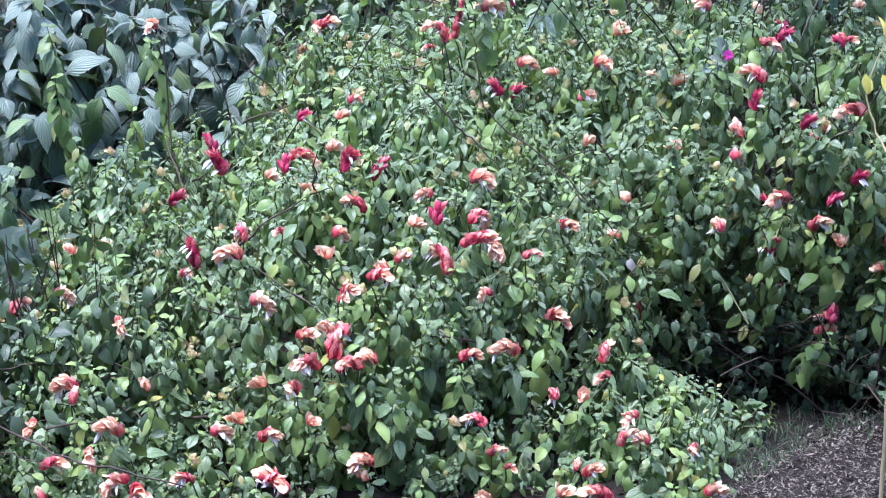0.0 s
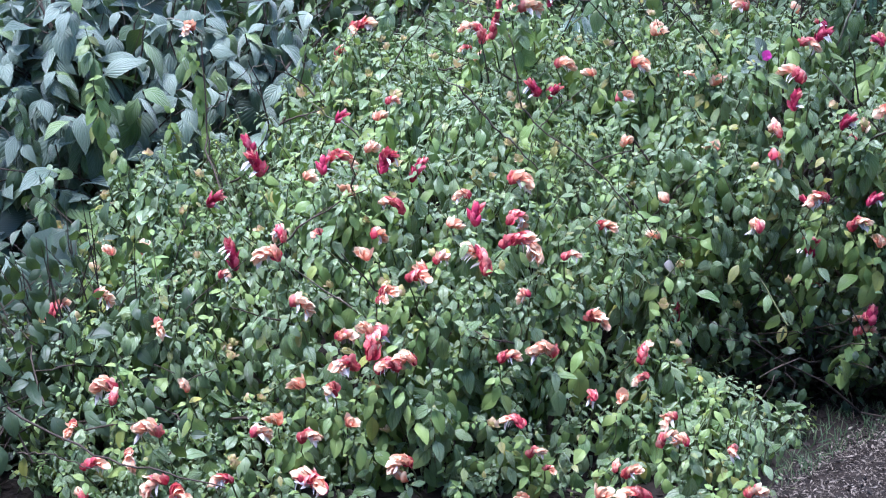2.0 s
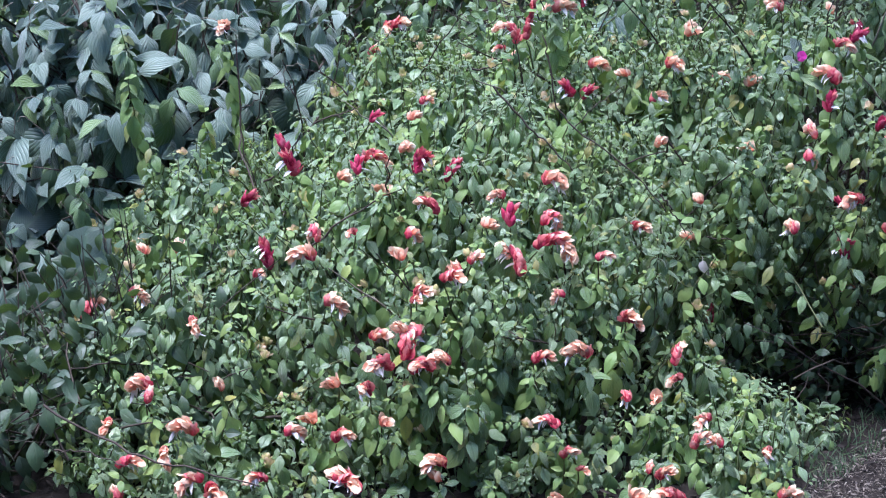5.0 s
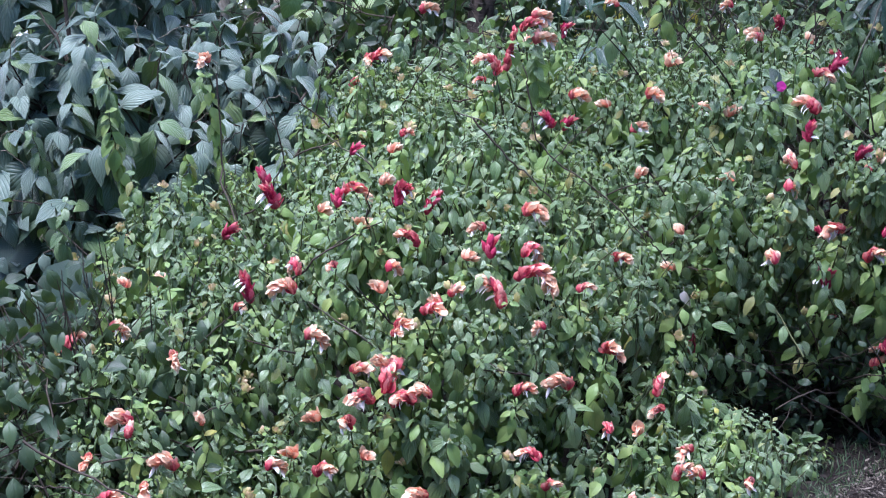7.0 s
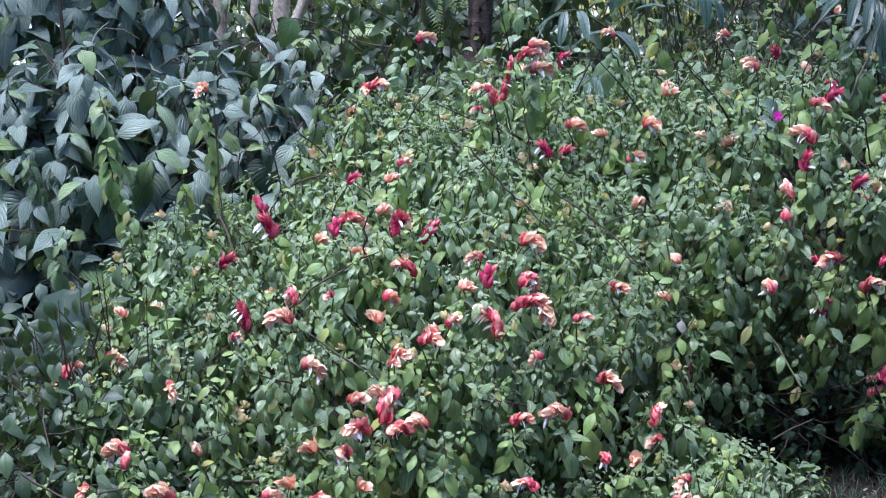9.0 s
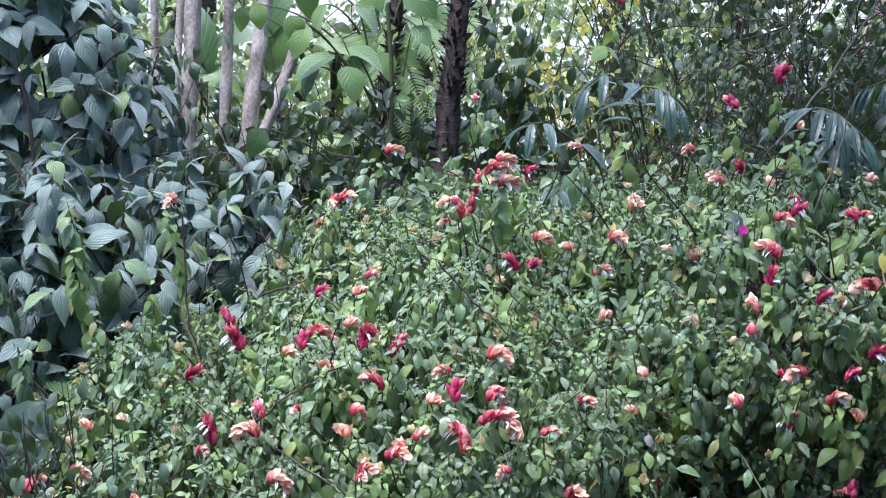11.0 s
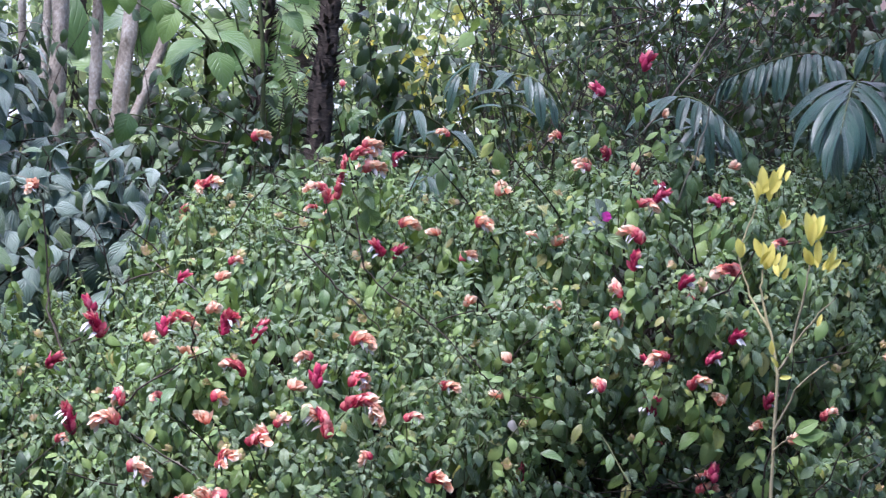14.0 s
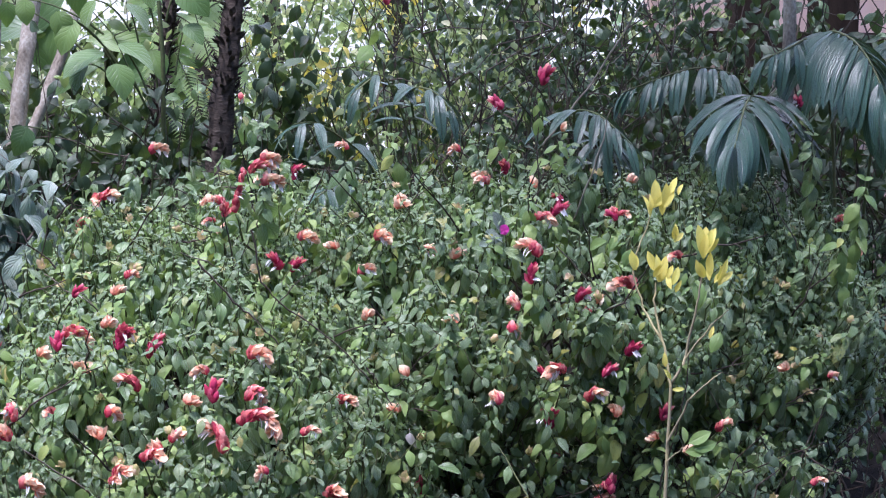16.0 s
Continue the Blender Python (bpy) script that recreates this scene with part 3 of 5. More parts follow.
def bloom(kind, shrub, places):
    """Flower spikes at the tips of leafy shoots of the shrub."""
    rng = np.random.RandomState(len(places) * 131 + ord(kind[0]))
    lines, rows = [], []
    off = np.array(shrub.location)
    for q in places:
        p, aim = np.array(q[:3]), q[3:]
        low, top, tongue = SPIKES[kind][rng.randint(3)]
        turn = rng.choice((0, 180)) + rng.normal(-10, 45)
        size = aim[0] * rng.uniform(0.9, 1.1) if aim else rng.uniform(0.9, 1.2)
        if len(aim) > 1:
            turn = aim[1]
        base = p - off - UP * 0.03 * size
        m = Matrix.Translation(base) @ Euler((rng.normal(0, 0.25), rng.normal(0, 0.25), radians(turn))).to_matrix().to_4x4() @ Matrix.Scale(size, 4)
        spike = new("flower_spike", low or top)
        spike.parent, spike.matrix_basis = shrub, m
        for nm, me in (("pale_bract", top), ("corolla", tongue)):
            if me and low:
                o = new(nm, me)
                o.parent = spike
        root = p + np.array((rng.normal(0, 0.03), 0.10, -rng.uniform(0.12, 0.2)))
        lines.append((arc_line(root - off, base, (0, -0.01, 0.01), 5, 0.002, rng), 0.003, 0.0016))
        nrm = np.array((rng.normal(0, 0.2), -0.8, 0.5))
        _, more = shoot(p - UP * 0.045, nrm, rng, 0.13, 0.072)
        rows += more[2:]
    base = np.array([r[0] for r in rows]) - off
    part_mesh("flower_shoot_foliage", leaves_mesh("flower_shoot_foliage", OVATE, base, [r[1] for r in rows], [r[2] for r in rows], [r[3] for r in rows], rng),
              M_PALE if rng.uniform() < 0.6 else M_LEAF, shrub, kind="stuff")
    part_mesh("flower_stalk", tubes_mesh("flower_stalk", lines), M_STEM, shrub, kind="stuff")


bloom("P", FRONT, [
    (-0.831, 4.720, 0.996, 1), (-0.029, 3.837, 0.686, 0.7), (0.070, 3.925, 0.713, 1), (0.138, 3.787, 0.568, 0.9),
    (-0.255, 3.749, 0.614, 0.9), (-0.482, 3.809, 0.552, 1.1), (-0.129, 3.674, 0.548, 1), (-0.103, 3.690, 0.565, 0.8),
    (-0.446, 3.710, 0.468, 1.1), (0.113, 3.698, 0.485, 0.8), (-0.960, 3.946, 0.417, 1), (-0.768, 3.795, 0.395, 0.9),
    (-0.327, 3.612, 0.411, 0.9), (-0.148, 3.560, 0.371, 1), (0.164, 3.654, 0.362, 1), (0.461, 3.689, 0.190, 0.9),
    (0.472, 3.574, 0.167, 0.9), (0.606, 3.525, 0.062, 0.8), (0.302, 3.544, 0.109, 0.7), (-0.157, 3.499, 0.151, 1),
    (-0.527, 3.559, 0.194, 0.9), (-0.704, 3.457, 0.126, 1.1),
])
bloom("P", FRONT, [
    (-0.733, 3.531, 0.213, 1.1), (-0.842, 3.611, 0.296, 1.1), (-0.937, 3.555, 0.218, 0.9), (-0.799, 3.498, 0.174, 1),
    (-0.901, 3.473, 0.070, 1), (-0.203, 4.720, 1.128, 0.9), (0.013, 4.506, 0.934, 0.7), (0.343, 4.720, 1.135, 0.6),
    (0.047, 4.720, 1.277, 0.6), (0.205, 4.441, 0.922, 1),
])
bloom("R", FRONT, [
    (-0.352, 4.720, 0.996, 0.9), (-0.405, 4.720, 0.915, 0.7), (-0.240, 4.174, 0.858, 0.7), (0.196, 3.807, 0.542, 0.7),
    (-0.378, 3.792, 0.607, 0.6), (-0.642, 3.913, 0.471, 0.7), (-0.167, 3.663, 0.535, 0.9), (-0.227, 3.643, 0.500, 0.9),
    (-0.240, 3.633, 0.483, 0.6), (0.255, 3.757, 0.414, 0.9), (0.285, 3.957, 0.586, 0.8), (-0.235, 3.558, 0.349, 1),
    (-0.190, 3.553, 0.353, 0.8), (-0.332, 3.562, 0.293, 0.9), (0.040, 3.590, 0.362, 0.8), (0.403, 3.802, 0.251, 0.8),
    (0.267, 3.687, 0.241, 0.9), (0.417, 3.585, 0.159, 0.8), (0.578, 3.571, 0.143, 0.9), (0.331, 3.541, 0.100, 0.8),
    (0.144, 3.565, 0.104, 0.6), (0.111, 3.560, 0.141, 0.7),
])
bloom("R", FRONT, [
    (0.091, 3.562, 0.215, 0.8), (-0.411, 3.560, 0.181, 0.9), (-0.411, 3.483, 0.116, 1.2), (-0.366, 3.469, 0.101, 1.2),
    (-0.559, 3.454, 0.124, 0.9), (-0.690, 3.442, 0.106, 1.3), (-0.849, 3.575, 0.265, 0.8), (-0.901, 3.494, 0.139, 0.9),
    (0.375, 3.521, 0.051, 1.1), (-0.358, 4.720, 0.993, 1.1), (-0.403, 4.720, 0.916, 0.7), (-0.025, 4.569, 0.944, 0.6),
    (0.259, 3.757, 0.411, 0.8),
])
bloom("C", FRONT, [
    (0.194, 4.720, 1.047, 0.6), (0.150, 4.341, 0.858, 0.9), (0.180, 4.334, 0.851, 0.9), (-0.368, 4.147, 0.817, 0.7),
    (-0.604, 4.278, 0.718, 1), (-0.565, 4.123, 0.696, 1.1), (-0.384, 3.958, 0.725, 0.8), (-0.243, 3.915, 0.742, 1),
    (-0.228, 3.935, 0.757, 0.8), (-0.719, 4.250, 0.584, 0.9), (-0.012, 3.785, 0.639, 0.9), (0.501, 4.074, 0.314, 0.9),
    (0.193, 4.720, 1.067, 0.7), (0.506, 4.083, 0.315, 0.8),
])
bloom("S", FRONT, [
    (0.095, 4.720, 1.044, 1), (0.306, 4.443, 0.901, 1), (-0.261, 4.114, 0.834, 1), (-0.282, 3.992, 0.777, 1),
    (-0.435, 3.985, 0.715, 1), (-0.323, 3.874, 0.696, 1), (-0.078, 3.772, 0.642, 1), (-0.267, 3.714, 0.575, 1),
    (-0.882, 4.170, 0.477, 1), (-0.970, 4.181, 0.467, 1), (-0.249, 3.603, 0.434, 1), (0.333, 3.714, 0.231, 1),
    (0.264, 3.518, 0.068, 1), (-0.171, 3.497, 0.117, 1), (-0.468, 3.607, 0.213, 1), (0.111, 3.537, 0.049, 1),
    (-0.305, 3.536, 0.231, 1), (-0.406, 3.599, 0.305, 1), (-0.682, 3.619, 0.284, 1),
])
bloom("S", BACK, [
    (0.488, 4.720, 0.991, 1), (0.609, 4.291, 0.898, 1), (0.962, 4.137, 0.801, 1), (0.584, 4.098, 0.758, 1),
    (0.366, 4.178, 0.754, 1), (0.439, 4.018, 0.550, 1), (0.465, 4.021, 0.644, 1), (1.012, 4.106, 0.508, 1),
    (0.695, 4.720, 0.070, 1), (0.775, 4.352, 0.258, 1), (0.486, 4.648, 0.986, 1), (0.971, 4.720, 1.199, 1),
    (0.880, 4.662, 1.044, 1), (1.164, 4.720, 1.050, 1), (1.021, 4.106, 0.510, 1), (1.131, 4.146, 0.438, 1),
    (1.232, 4.108, 0.408, 1), (1.526, 4.295, 0.583, 1),
])
bloom("P", BACK, [
    (0.754, 4.764, 1.040, 0.8), (0.759, 4.136, 0.787, 1), (0.733, 4.110, 0.734, 1), (0.692, 4.013, 0.566, 0.9),
    (0.674, 4.720, 1.135, 0.7), (0.414, 4.463, 0.919, 1), (0.367, 4.351, 0.836, 0.8), (0.527, 4.338, 0.903, 0.8),
])
bloom("R", BACK, [
    (0.842, 4.398, 0.984, 1), (0.825, 4.251, 0.908, 1.1), (0.935, 4.116, 0.772, 0.7), (1.068, 4.181, 0.838, 1.3),
    (0.869, 4.074, 0.637, 1), (0.940, 4.083, 0.554, 0.9), (0.977, 4.148, 0.254, 0.9), (1.006, 4.123, 0.300, 0.7),
    (0.757, 4.719, 1.040, 0.8), (1.073, 4.423, 0.985, 0.7), (1.220, 4.287, 0.890, 0.8), (1.077, 4.421, 0.984, 0.6),
    (1.299, 4.148, 0.450, 0.8), (1.578, 4.171, 0.283, 0.6),
])
bloom("C", BACK, [
    (0.890, 4.414, 0.991, 0.9), (0.934, 4.487, 1.013, 0.7), (0.800, 4.179, 0.846, 1), (0.909, 4.135, 0.802, 0.9),
    (1.069, 4.401, 0.977, 0.7), (0.828, 4.076, 0.610, 0.7), (0.970, 4.075, 0.618, 0.9), (1.034, 4.085, 0.671, 0.8),
    (0.843, 4.119, 0.474, 1), (0.861, 4.222, 0.349, 0.8), (0.796, 4.720, 1.264, 1), (0.907, 4.720, 1.336, 1),
    (0.809, 4.720, 1.070, 0.8), (0.454, 4.720, 1.554, 0.9), (1.147, 4.142, 0.484, 0.8), (0.838, 4.117, 0.480, 0.8),
    (1.009, 4.123, 0.293, 0.9),
])
bloom("T", FRONT, [
    (-0.509, 4.720, 0.810, 1.2), (-1.000, 4.174, 0.434, 1.3), (-0.971, 4.213, 0.504, 1.2), (0.033, 3.543, 0.235, 1.3),
])
bloom("A", FRONT, [
    (-0.374, 4.004, 0.754, 0.9), (0.061, 3.810, 0.634, 0.9), (0.050, 3.761, 0.594, 1.1), (-0.477, 3.839, 0.583, 0.8),
    (-0.257, 3.579, 0.385, 1.3),
])
bloom("U", FRONT, [
    (-0.167, 3.868, 0.721, 0.7), (-0.597, 3.883, 0.502, 0.8),
])
bloom("B", FRONT, [
    (-0.184, 3.791, 0.663, 0.8), (0.008, 3.698, 0.546, 1.1), (-1.058, 3.896, 0.366, 1.1), (-0.280, 3.570, 0.355, 1),
    (0.390, 3.842, 0.277, 1),
])
bloom("R", RIGHT, [
    (1.791, 4.683, 0.932, 0.8),
])
bloom("P", RIGHT, [
    (1.662, 4.320, 0.543, 0.6),
])
bloom("C", RIGHT, [
    (1.681, 4.720, 1.267, 0.7),
])
bloom("S", RIGHT, [
    (1.826, 4.579, 0.852, 1),
])
bloom("K", FRONT, [(0.033, 4.450, 0.997, 0.95, 0)])
bloom("A", FRONT, [(-0.002, 4.450, 0.985, 0.95, 180)])
bloom("B", FRONT, [(0.070, 4.450, 1.104, 1, 0)])
bloom("P", FRONT, [(0.105, 4.450, 1.132, 0.95, 0)])
bloom("P", FRONT, [(0.108, 4.450, 1.074, 1.1, 0)])


for shrub, key, count, seed in ((FRONT, "front", 85, 301), (BACK, "back", 50, 302), (RIGHT, "right", 14, 303)):
    tips = [tuple(p + nrm * 0.03) for p, nrm in surface_points(BLOBS[key], count, np.random.RandomState(seed), 0.15)]
    bloom("T", shrub, tips)


def tall_shoots(shrub, tips):
    """Upright leafy shoots that stand clear of the rest of the shrub."""
    rng = np.random.RandomState(77)
    off = np.array(shrub.location)
    for tip, drop in tips:
        tip = np.array(tip)
        root = tip + np.array((rng.normal(0.04, 0.03), 0.06, -drop))
        line = arc_line(root, tip, (rng.normal(0, 0.02), 0, 0.02), 12, 0.004, rng)
        rows = []
        n = int(drop / 0.028)
        for k in range(n):
            f = 1 - (k / n) * 0.85
            i = min(int(f * 11), 10)
            p = line[i] + (line[i + 1] - line[i]) * (f * 11 - i)
            a = rng.uniform(0, 6.28)
            for sg in (0, math.pi):
                o = np.array((math.cos(a + sg), math.sin(a + sg), 0))
                rows.append((p - off, o * 0.7 - UP * min(0.9, 0.15 * k) + UP * (0.5 if k == 0 else 0) + rng.normal(0, 0.15, 3), UP * 0.7 - np.array((0, 0.6, 0)) + o * 0.2, 0.028 + 0.011 * min(k, 3) * rng.uniform(0.7, 1.2)))
        part_mesh("upright_shoot", leaves_mesh("upright_shoot", OVATE, *[np.array(c) for c in zip(*rows)], rng), M_PALE if rng.uniform() < 0.3 else M_LEAF, shrub, kind="stuff")
        part_mesh("shoot_stem", tubes_mesh("shoot_stem", [(line - off, 0.0035, 0.0012)]), M_STEM, shrub)


tall_shoots(FRONT, [((-1.108, 4.637, 0.986), 0.45), ((-1.073, 4.553, 0.854), 0.4), ((-1.165, 4.391, 0.630), 0.4), ((-0.831, 4.733, 0.927), 0.5), ((-0.878, 4.635, 0.746), 0.35), ((-1.007, 4.464, 0.695), 0.35),
                    ((-1.328, 4.639, 0.810), 0.45), ((-1.274, 4.210, 0.329), 0.35), ((-0.275, 5.087, 1.049), 0.35), ((-0.329, 4.965, 0.907), 0.3), ((-0.414, 5.080, 0.998), 0.3), ((-0.135, 5.079, 0.998), 0.3), ((0.089, 4.986, 1.059), 0.3)])
tall_shoots(BACK, [((0.272, 4.999, 1.052), 0.35), ((0.501, 5.086, 1.131), 0.45), ((0.600, 4.851, 1.000), 0.3), ((1.017, 4.822, 1.130), 0.35), ((1.233, 4.797, 1.134), 0.35), ((0.761, 5.053, 1.118), 0.4), ((0.883, 4.826, 1.054), 0.3)])
tall_shoots(RIGHT, [((1.393, 4.555, 1.003), 0.35), ((1.512, 4.536, 0.973), 0.35), ((1.708, 4.404, 0.926), 0.35), ((1.681, 4.598, 1.177), 0.4), ((1.771, 4.418, 1.067), 0.4)])

# ---------------------------------------------------------------- tall ribbed-leaf shrub
RIBBED = [blade(w, f, d, tw, 9, 0.36, 0.10, wv, 1.3, 0.5, ar, 5) for w, f, d, tw, wv, ar in
          ((0.30, 0.45, 0.55, 0.15, 0.05, 0.5), (0.32, 0.25, 0.75, -0.25, 0.08, 0.4), (0.26, 0.75, 0.45, 0.3, 0.10, 0.5), (0.29, 0.30, 0.95, 0.1, 0.08, 0.6))]


def ribbed_shrub():
    rng = np.random.RandomState(21)
    masses = [(-1.55, 5.65, 0.75, 0.62, 0.50, 1.15), (-0.78, 5.25, 0.45, 0.42, 0.36, 0.58), (-1.2, 5.0, 0.40, 0.45, 0.4, 0.64)]
    top = thing("ribbed_leaf_shrub", "tall shrub with blue-green drooping deeply veined leaves", "shrub", (-1.4, 5.6, 0))
    off = np.array(top.location)
    base, along, up, size, lines = [], [], [], [], []
    for p, nrm in surface_points(masses, 520, rng, 0.12, hollow=0.5):
        if p[2] < 0.62 and p[0] < -0.85 and rng.uniform() < 0.8:
            continue
        d = nrm * 0.8 + UP * 0.35 + rng.normal(0, 0.3, 3)
        d /= np.linalg.norm(d)
        reach = rng.uniform(0.15, 0.35)
        root = p - d * reach - UP * 0.05
        lines.append((arc_line(root - off, p - off, (0, 0, 0.02), 5, 0.006, rng), 0.0045, 0.002))
        side = np.cross(d, UP)
        for k, s in enumerate((1.0, 0.72, 0.42)):
            q = root * (1 - s) + p * s
            for sg in (1, -1):
                o = sg * side * (1 if k % 2 == 0 else 0.35) + (0 if k % 2 == 0 else sg * 0.7) * np.cross(d, side)
                base.append(q - off)
                along.append(o * 0.75 + d * 0.45 - UP * rng.uniform(0.2, 1.0) + rng.normal(0, 0.2, 3))
                up.append(nrm * 0.6 + UP * 0.8 + rng.normal(0, 0.35, 3))
                size.append(rng.uniform(0.075, 0.155) * (0.7 if k == 0 else 1.0))
    for _ in range(380):
        b = masses[rng.randint(3)]
        u = rng.normal(size=3)
        u = u / np.linalg.norm(u) * rng.uniform(0.4, 0.8)
        q = np.array(b[:3]) + np.array(b[3:]) * u
        if q[2] > 0.05:
            base.append(q - off)
            along.append(rng.normal(0, 0.5, 3) - UP * 0.8)
            up.append(np.array((0, -0.7, 0.6)) + rng.normal(0, 0.4, 3))
            size.append(rng.uniform(0.10, 0.16))
    base, along, up, size = map(np.array, (base, along, up, size))
    order = np.argsort(base[:, 1] - 0.25 * base[:, 2])
    own, rest = order[:300], order[300:]
    part_mesh("foliage", leaves_mesh("foliage", RIBBED, base[rest], along[rest], up[rest], size[rest], rng), M_BLUE, top, kind="stuff")
    data = [mesh_from("leaf", *t) for t in RIBBED]
    for me in data:
        me.materials.append(M_BLUE)
    for k, R in zip(own, frames_of(along[own], up[own])):
        ob = new("leaf", data[rng.randint(len(data))])
        ob.parent = top
        ob.matrix_basis = Matrix.Translation(base[k]) @ Matrix(R.tolist()).to_4x4() @ Matrix.Scale(size[k], 4)
    pale = []
    for p, nrm in surface_points(masses, 70, rng, 0.2):
        e = p + np.array((rng.normal(0, 0.09), -0.03, rng.normal(-0.02, 0.07)))
        pale.append((arc_line(p - off + nrm * 0.03, e - off + nrm * 0.03, (rng.normal(0, 0.02), 0, rng.uniform(0.01, 0.06)), 9, 0.003, rng), 0.0018, 0.001))
    part_mesh("tendril_work", tubes_mesh("tendril_work", pale), M_DRY, top, kind="stuff")
    for _ in range(16):
        b = masses[rng.randint(3)]
        u = rng.normal(size=3)
        end = np.array(b[:3]) + np.array(b[3:]) * np.array((u[0] * 0.4, u[1] * 0.3, abs(u[2]) * 0.5))
        lines.append((arc_line(np.array((b[0] + rng.normal(0, 0.12), b[1] + 0.1, -0.02)) - off, end - off, (0, 0, 0.1), 8, 0.015, rng), 0.014, 0.004))
    part_mesh("branch_work", tubes_mesh("branch_work", lines, 6), M_TWIG, top, kind="stuff")


ribbed_shrub()


# ---------------------------------------------------------------- trees behind
def trunk_mesh(points, r0, r1, sides=14, knots=0.12, seed=1):
    rng = np.random.RandomState(seed)
    p = np.asarray(points, float)
    s = np.linspace(0, 1, len(p))
    fine = np.linspace(0, 1, 40)
    q = np.stack([np.interp(fine, s, p[:, i]) for i in range(3)], 1)
    for _ in range(3):
        q[1:-1] = 0.25 * q[:-2] + 0.5 * q[1:-1] + 0.25 * q[2:]
    ang = np.arange(sides) * 2 * np.pi / sides
    V = []
    for i, c in enumerate(q):
        r = r0 + (r1 - r0) * fine[i] + 0.35 * r0 * max(0, 0.12 - fine[i]) / 0.12
        for a in ang:
            rr = r * (1 + knots * noise.noise((math.cos(a) * 1.3 + seed, math.sin(a) * 1.3, c[2] * 7)) + 0.4 * knots * noise.noise((math.cos(a) * 4, math.sin(a) * 4 + seed, c[2] * 25)))
            V.append((c[0] + rr * math.cos(a), c[1] + rr * math.sin(a), c[2]))
    Q = [(i * sides + k, i * sides + (k + 1) % sides, (i + 1) * sides + (k + 1) % sides, (i + 1) * sides + k) for i in range(39) for k in range(sides)]
    return mesh_from("trunk", V, Q)


def crown(tree, centre, spread, count, leaf, material, seed, templates=None):
    rng = np.random.RandomState(seed)
    c = np.array(centre)
    base = c + rng.normal(0, 1, (count, 3)) * np.array(spread)
    part_mesh("crown", leaves_mesh("crown", templates or SHRIMP, base, rng.normal(0, 0.7, (count, 3)) - UP * 0.5, UP + rng.normal(0, 0.5, (count, 3)), rng.uniform(0.7, 1.3, count) * leaf, rng), material, tree, kind="stuff")


def through_two(high, low, upper=None):
    """The line of a stem through two places, carried on to the ground and up."""
    a, b = np.array(high), np.array(low)
    d = (a - b) / (a[2] - b[2])
    foot = b - d * (b[2] + 0.05) * np.array((0.5, 0.5, 1.0))
    line = [tuple(foot), tuple(b), tuple(a)]
    end = a if upper is None else np.array(upper)
    if upper is not None:
        line.append(tuple(end))
    return line + [tuple(end + d * (3.6 - end[2]) * np.array((0.6, 0.6, 1.0)))]


def many_stemmed_tree():
    top = thing("many_stemmed_tree", "slim pale grey-brown tree with several leaning stems", "tree", (-0.7, 6.35, 0))
    stems = [(through_two((-1.171, 6.477, 1.525), (-1.159, 6.397, 0.984)), 0.019, 0.014),
             (through_two((-1.050, 6.376, 1.526), (-1.085, 6.240, 0.956)), 0.019, 0.013),
             (through_two((-0.987, 6.274, 1.526), (-1.003, 6.143, 0.986)), 0.034, 0.027),
             (through_two((-0.878, 6.476, 1.525), (-0.902, 6.326, 0.860)), 0.025, 0.019),
             (through_two((-0.757, 6.346, 1.334), (-0.812, 6.226, 0.871), (-0.728, 6.431, 1.568)), 0.036, 0.024),
             ([(-0.812, 6.229, 0.892), (-0.720, 6.276, 1.070), (-0.630, 6.342, 1.313), (-0.572, 6.424, 1.525), (-0.427, 6.577, 2.217)], 0.026, 0.018)]
    off = np.array(top.location)
    for i, (p, a, b) in enumerate(stems):
        part_mesh("stem", trunk_mesh(np.array(p) - off, a, b, knots=0.28, seed=i + 3), M_BARK, top)
    crown(top, np.array((-0.6, 7.2, 3.9)) - off, (0.9, 0.7, 0.5), 240, 0.14, M_FAR, 5, RIBBED)


def fibrous_trunk(points, r0, r1, seed, label):
    p = np.array(points)
    top = thing("tree_fern", label, "tree", tuple(p[0]))
    p = p - p[0]
    part_mesh("trunk", trunk_mesh(p, r0, r1, 18, 0.35, seed), M_FIBRE, top)
    rng = np.random.RandomState(seed)
    n = 900
    s = rng.uniform(0, 1, n)
    at = np.stack([np.interp(s, np.linspace(0, 1, len(p)), p[:, i]) for i in range(3)], 1)
    a = rng.uniform(0, 2 * np.pi, n)
    o = np.stack([np.cos(a), np.sin(a), 0 * a], 1)
    part_mesh("shaggy_fibre", leaves_mesh("shaggy_fibre", [blade(0.16, 0.4, -0.1, 0, 3)], at + o * r0 * 0.8, o * 0.7 + UP + rng.normal(0, 0.4, (n, 3)), o, rng.uniform(0.015, 0.05, n), rng), M_FIBRE, top, kind="stuff")
    return top


many_stemmed_tree()
fibrous_trunk(through_two((0.020, 6.225, 1.561), (-0.031, 6.113, 1.138)), 0.044, 0.038, 31, "dark shaggy fibrous trunk of a tree fern")
fibrous_trunk(through_two((-0.230, 6.573, 1.525), (-0.295, 6.448, 1.023)), 0.026, 0.022, 32, "thin dark fibrous trunk among green leaves")




# ---------------------------------------------------------------- palms, ferns and broad leaves behind the shrubs
LEAFLET = [blade(0.11, 0.35, 0.5, 0.25, 10, 0.42, 0.01, 0.0, 0.8), blade(0.125, 0.25, 0.7, -0.2, 10, 0.45, 0.01, 0.0, 0.75), blade(0.10, 0.4, 0.4, 0.4, 10, 0.4, 0.01, 0.0, 0.9)]


